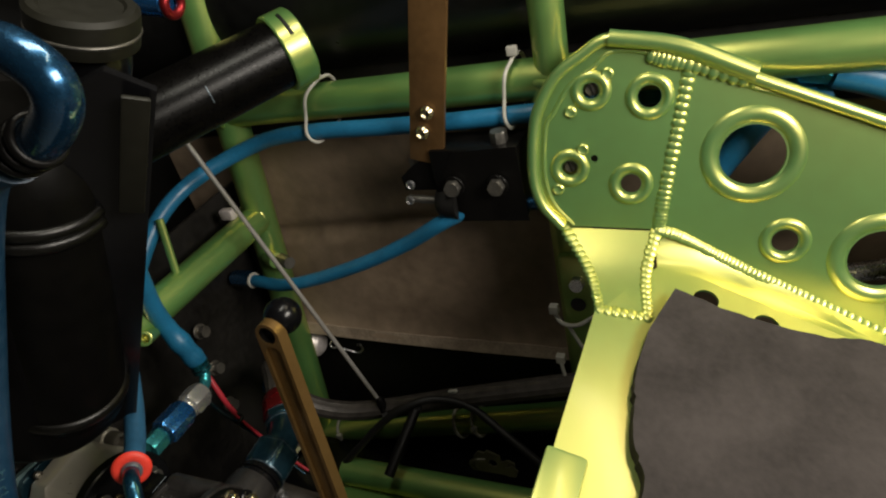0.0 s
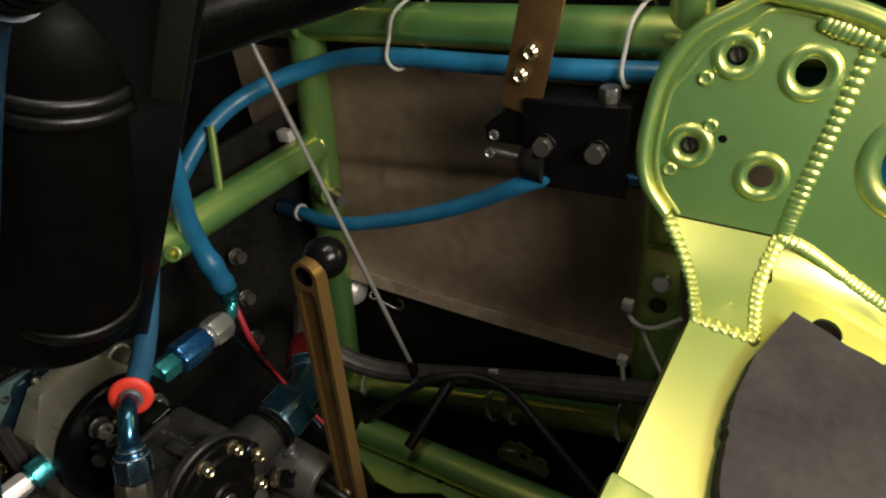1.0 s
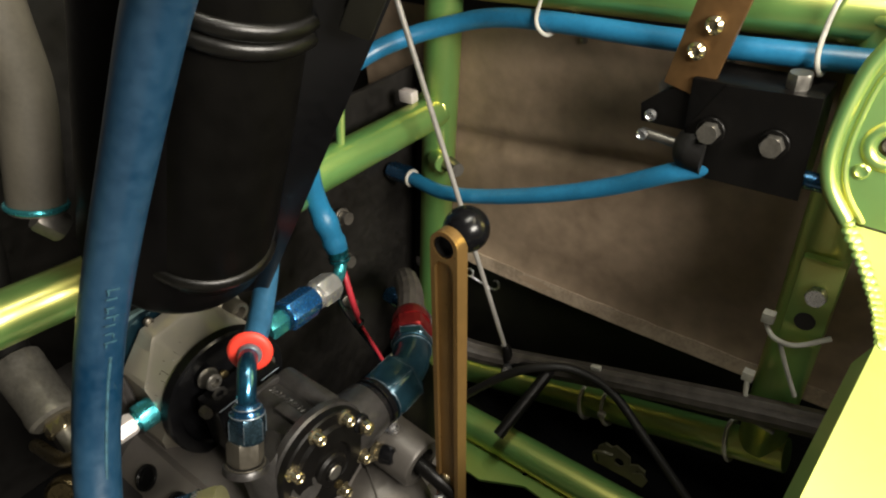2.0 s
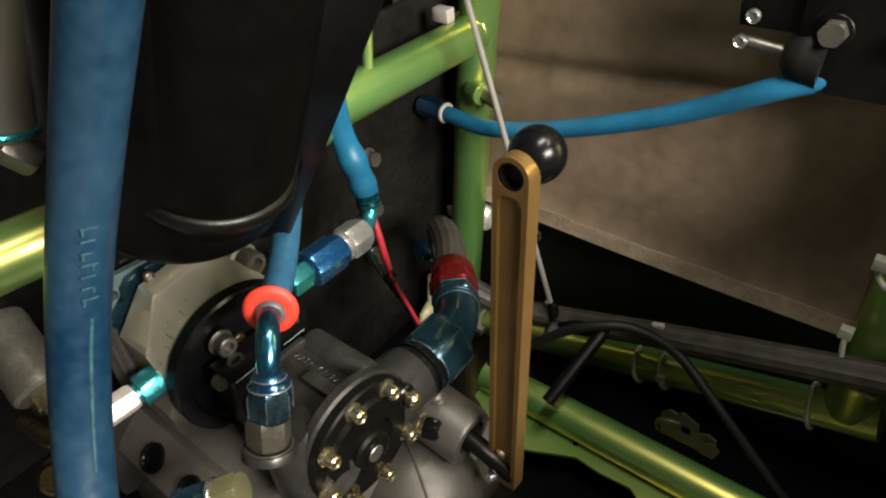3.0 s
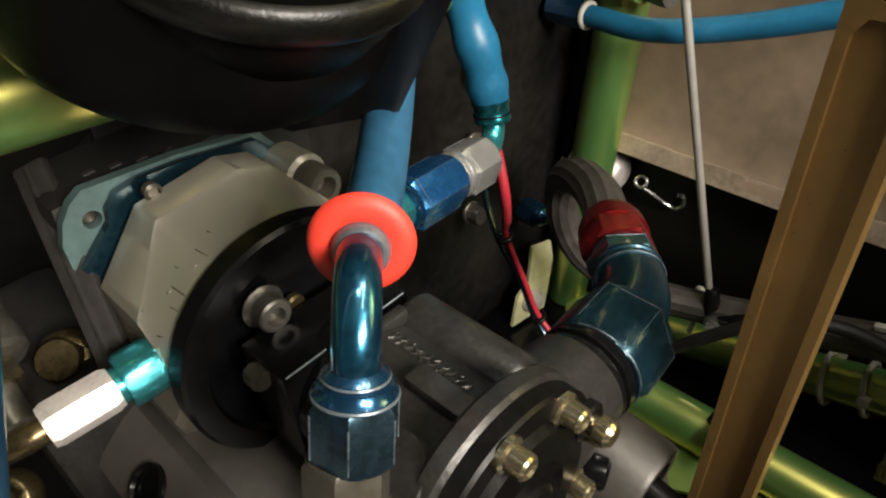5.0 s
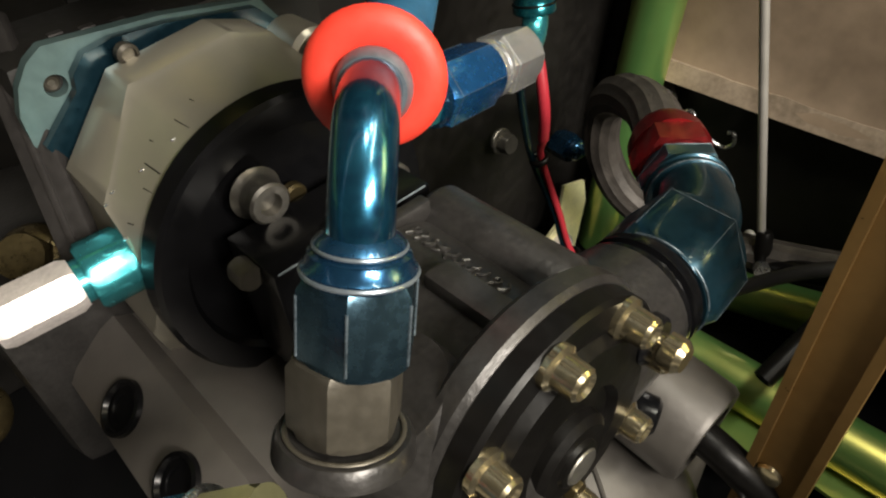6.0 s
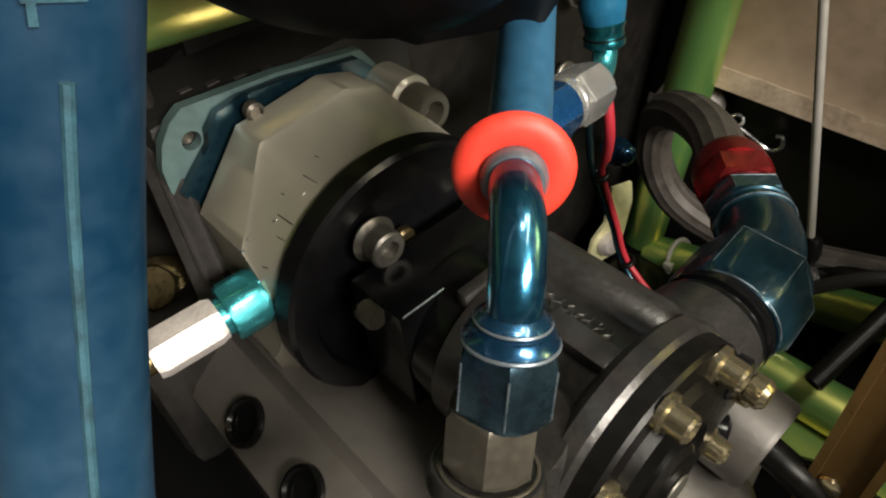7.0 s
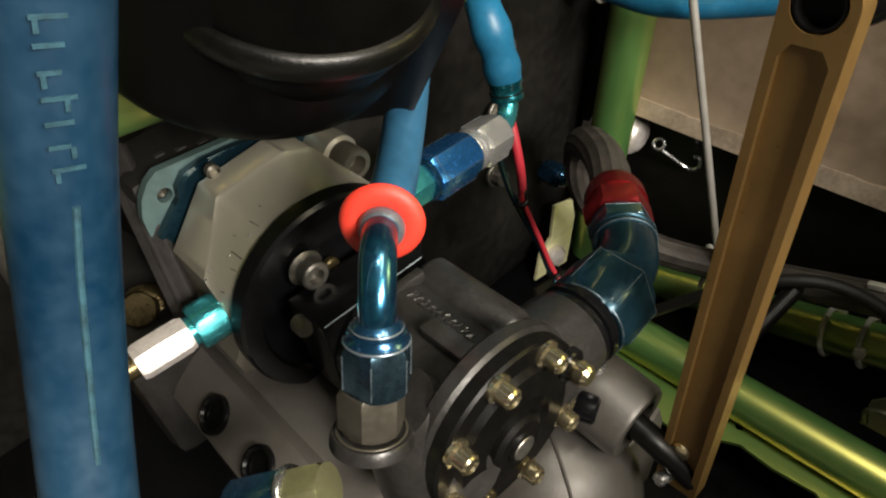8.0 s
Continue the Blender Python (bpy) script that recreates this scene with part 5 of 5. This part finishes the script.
lt = thing("zip_tie", (-0.445, 1.12, 0.46), "white nylon tie hanging from the panel corner", "zip tie", "white zip ties")
part("tail", pipe([(-0.441, 1.12, 0.522), (-0.435, 1.115, 0.494), (-0.421, 1.113, 0.473), (-0.398, 1.112, 0.468)], 0.0028, 8), NYLON, lt)
part("head", block((-0.006, -0.005, -0.006), (0.006, 0.005, 0.006), 0.001, m=Matrix.Translation((-0.441, 1.122, 0.526))), NYLON, lt)
lt = thing("zip_tie", (-0.78, 1.118, 0.36), "white nylon tie end by the push rod joint", "zip tie", "white zip ties")
part("tail", pipe([(-0.7689, 1.1200, 0.3930), (-0.7670, 1.1175, 0.3659), (-0.7690, 1.1150, 0.3389)], 0.0028, 8), NYLON, lt)
part("head", ball((-0.7689, 1.1200, 0.3930), 0.0052, 12, 1.0, 0.6, 1.0), NYLON, lt)

# Tab and cap made up for a bright patch; brightness is in the colour.
gt = thing("lit_patch_tab", (-0.962, 1.11, 0.29), "made-up pale yellow tab for a bright patch by the firewall", "tab")
part("tab", plate([(-0.040, -0.054), (0.014, -0.054), (0.018, -0.020), (0.021, 0.018), (0.014, 0.046), (-0.016, 0.052), (-0.018, 0.004), (-0.034, -0.012)], (-0.955, 1.105, 0.318), (0.15, 1, 0), (0, 0.1, 1), 0.004), BRIGHT_YELLOW, gt, "yellowish tab with its brightness put into the colour")
part("cap", lathe(bmesh.new(), [(0, 0.015), (0.004, 0.0145), (0.009, 0.010), (0.011, 0.0001)], (-0.954, 1.090, 0.292), (1, -0.2, 0.3), 28), WHITE_METAL, gt, "white domed cap")
hk = thing("wire_hook", (-0.867, 1.20, 0.43), "bright wire hook and eye on the black panel", "hook")
part("eye", ring_bm((-0.882, 1.190, 0.440), (0.3, -1, 0.5), 0.0062, 0.0020), STEEL, hk)
part("wire", pipe([(-0.879, 1.190, 0.434), (-0.868, 1.196, 0.425), (-0.855, 1.203, 0.414), (-0.845, 1.206, 0.411), (-0.838, 1.208, 0.418), (-0.840, 1.208, 0.428), (-0.846, 1.207, 0.428)], 0.0022, 10), STEEL, hk)
cp = thing("frame_spacer", (-0.935, 1.187, 0.443), "bright satin spacer tube between frame and black panel", "spacer")
part("barrel", round_bar((-0.975, 1.187, 0.443), (1, 0, 0), 0.068, 0.024, 0.004, 36), WHITE_METAL, cp)
part("end_dome", lathe(bmesh.new(), [(0, 0.020), (0.003, 0.0185), (0.006, 0.013), (0.007, 0.0001)], (-0.9075, 1.187, 0.443), (1, 0, 0), 32), WHITE_METAL, cp, "white domed end")
br = thing("rail_bracket", (-0.50, 1.04, 0.345), "dull olive steel clip bracket on the floor rail", "bracket")
part("plate", plate([(-0.040, -0.004), (-0.041, 0.022), (-0.033, 0.031), (-0.024, 0.029), (-0.019, 0.034), (-0.008, 0.030), (0.001, 0.026), (0.003, 0.016), (0.013, 0.020), (0.023, 0.016), (0.024, 0.004), (0.018, -0.006)], (-0.535, 1.046, 0.358), (0.9, 0, 0.05), (0, 0.2, 1), 0.004, [(-0.0105, 0.0125, 0.0065), (0.014, 0.009, 0.003)]), OLIVE_GREY, br)
part("folded_lip", pipe([(-0.572, 1.040, 0.363), (-0.574, 1.036, 0.381), (-0.563, 1.036, 0.389), (-0.552, 1.040, 0.387)], 0.0028, 8), OLIVE_GREY, br)
part("tab_ear", plate([(0.012, 0.0), (0.026, 0.0), (0.030, 0.012), (0.022, 0.019), (0.010, 0.014)], (-0.535, 1.040, 0.356), (0.9, 0, 0.05), (0, 0.2, 1), 0.003), OLIVE_GREY, br)
lt = thing("zip_tie", (-0.615, 1.108, 0.448), "white nylon tie end on the braided hose", "zip tie", "white zip ties")
part("head", block((-0.007, -0.003, -0.003), (0.007, 0.003, 0.003), 0.001, m=Matrix.Translation((-0.6151, 1.1077, 0.4482)) @ Matrix.Rotation(-0.3, 4, "Y")), NYLON, lt)

# ---- upper black tube with its slotted green clamp ----
ut = thing("black_cross_tube", (-0.62, 1.0, 1.0), "black cross tube ending in a slotted green clamp", "tube")
UD = (Vector((-0.696, 1.1, 0.993)) - Vector((-0.803, 0.95, 0.972))).normalized()
UE = Vector((-0.700, 1.095, 0.992))
part("tube", lathe(bmesh.new(), [(0, 0.041), (0.30, 0.039), (0.335, 0.039), (0.34, 0.034), (0.30, 0.033), (0.30, 0.0001)], UE - UD * 0.32, UD, 40), BLACK_PAINT, ut)
cl = lathe(bmesh.new(), [(0, 0.040), (0.0, 0.043), (0.002, 0.0445), (0.028, 0.0445), (0.03, 0.043), (0.03, 0.040)], UE - UD * 0.012, UD, 40)
part("clamp", cl, GREEN, ut, "green pearl clamp ring")
d_ = (Vector((-0.6764, 1.0791, 1.0264)) - (UE + UD * 0.0047)).normalized()
# The slot is a black bead laid on the clamp, shade by colour.
part("slot", pipe([UE + UD * 0.0035 + (Matrix.Rotation(k * 0.07, 3, UD) @ d_) * 0.0440 for k in range(-5, 6)], 0.0024, 10, 2), BLACK_PANEL, ut, "black bead for the shade in the clamp's slot")
for s, a in ((-0.106, 0.45), (-0.30, 0.0)):
    d_ = (Vector((-0.7354, 0.9881, 1.0019)) - (UE + UD * -0.1058)).normalized()
    d_ = Matrix.Rotation(a, 3, UD) @ d_
    pts_ = [UE + UD * s + (Matrix.Rotation(k * 0.12, 3, UD) @ d_) * 0.0402 for k in range(-2, 3)]
    part("paint_scratch", pipe(pts_, 0.0007, 6, 3), WORN, ut, "pale scratch in the black paint")
bc = thing("breather_fitting", (-0.66, 0.90, 1.10), "small blue hose end with a red ring above the tank", "hose fitting")
part("body", round_bar((-0.70, 0.90, 1.104), (1, 0, -0.2), 0.052, 0.012), BRIGHT_BLUE, bc)
part("red_ring", ring_bm((-0.645, 0.90, 1.093), (1, 0, -0.2), 0.0095, 0.004), RED, bc, "red ring")
# blue elbow above the tank
te = thing("upper_elbow_fitting", (-0.50, 0.66, 1.05), "blue anodised elbow with black banded hose above the tank", "hose fitting")
part("bend", pipe([(-0.56, 0.66, 1.134), (-0.530, 0.66, 1.129), (-0.510, 0.66, 1.1225), (-0.497, 0.66, 1.110), (-0.500, 0.66, 1.096), (-0.518, 0.66, 1.083), (-0.541, 0.661, 1.076), (-0.555, 0.662, 1.073)], 0.0112, 22), BLUE, te)
for k in range(3):
    part("band", ring_bm((-0.528 - 0.009 * k, 0.661, 1.080 - 0.0025 * k), (-0.9, 0, -0.3), 0.0125, 0.0026), BLACK_MATT, te)
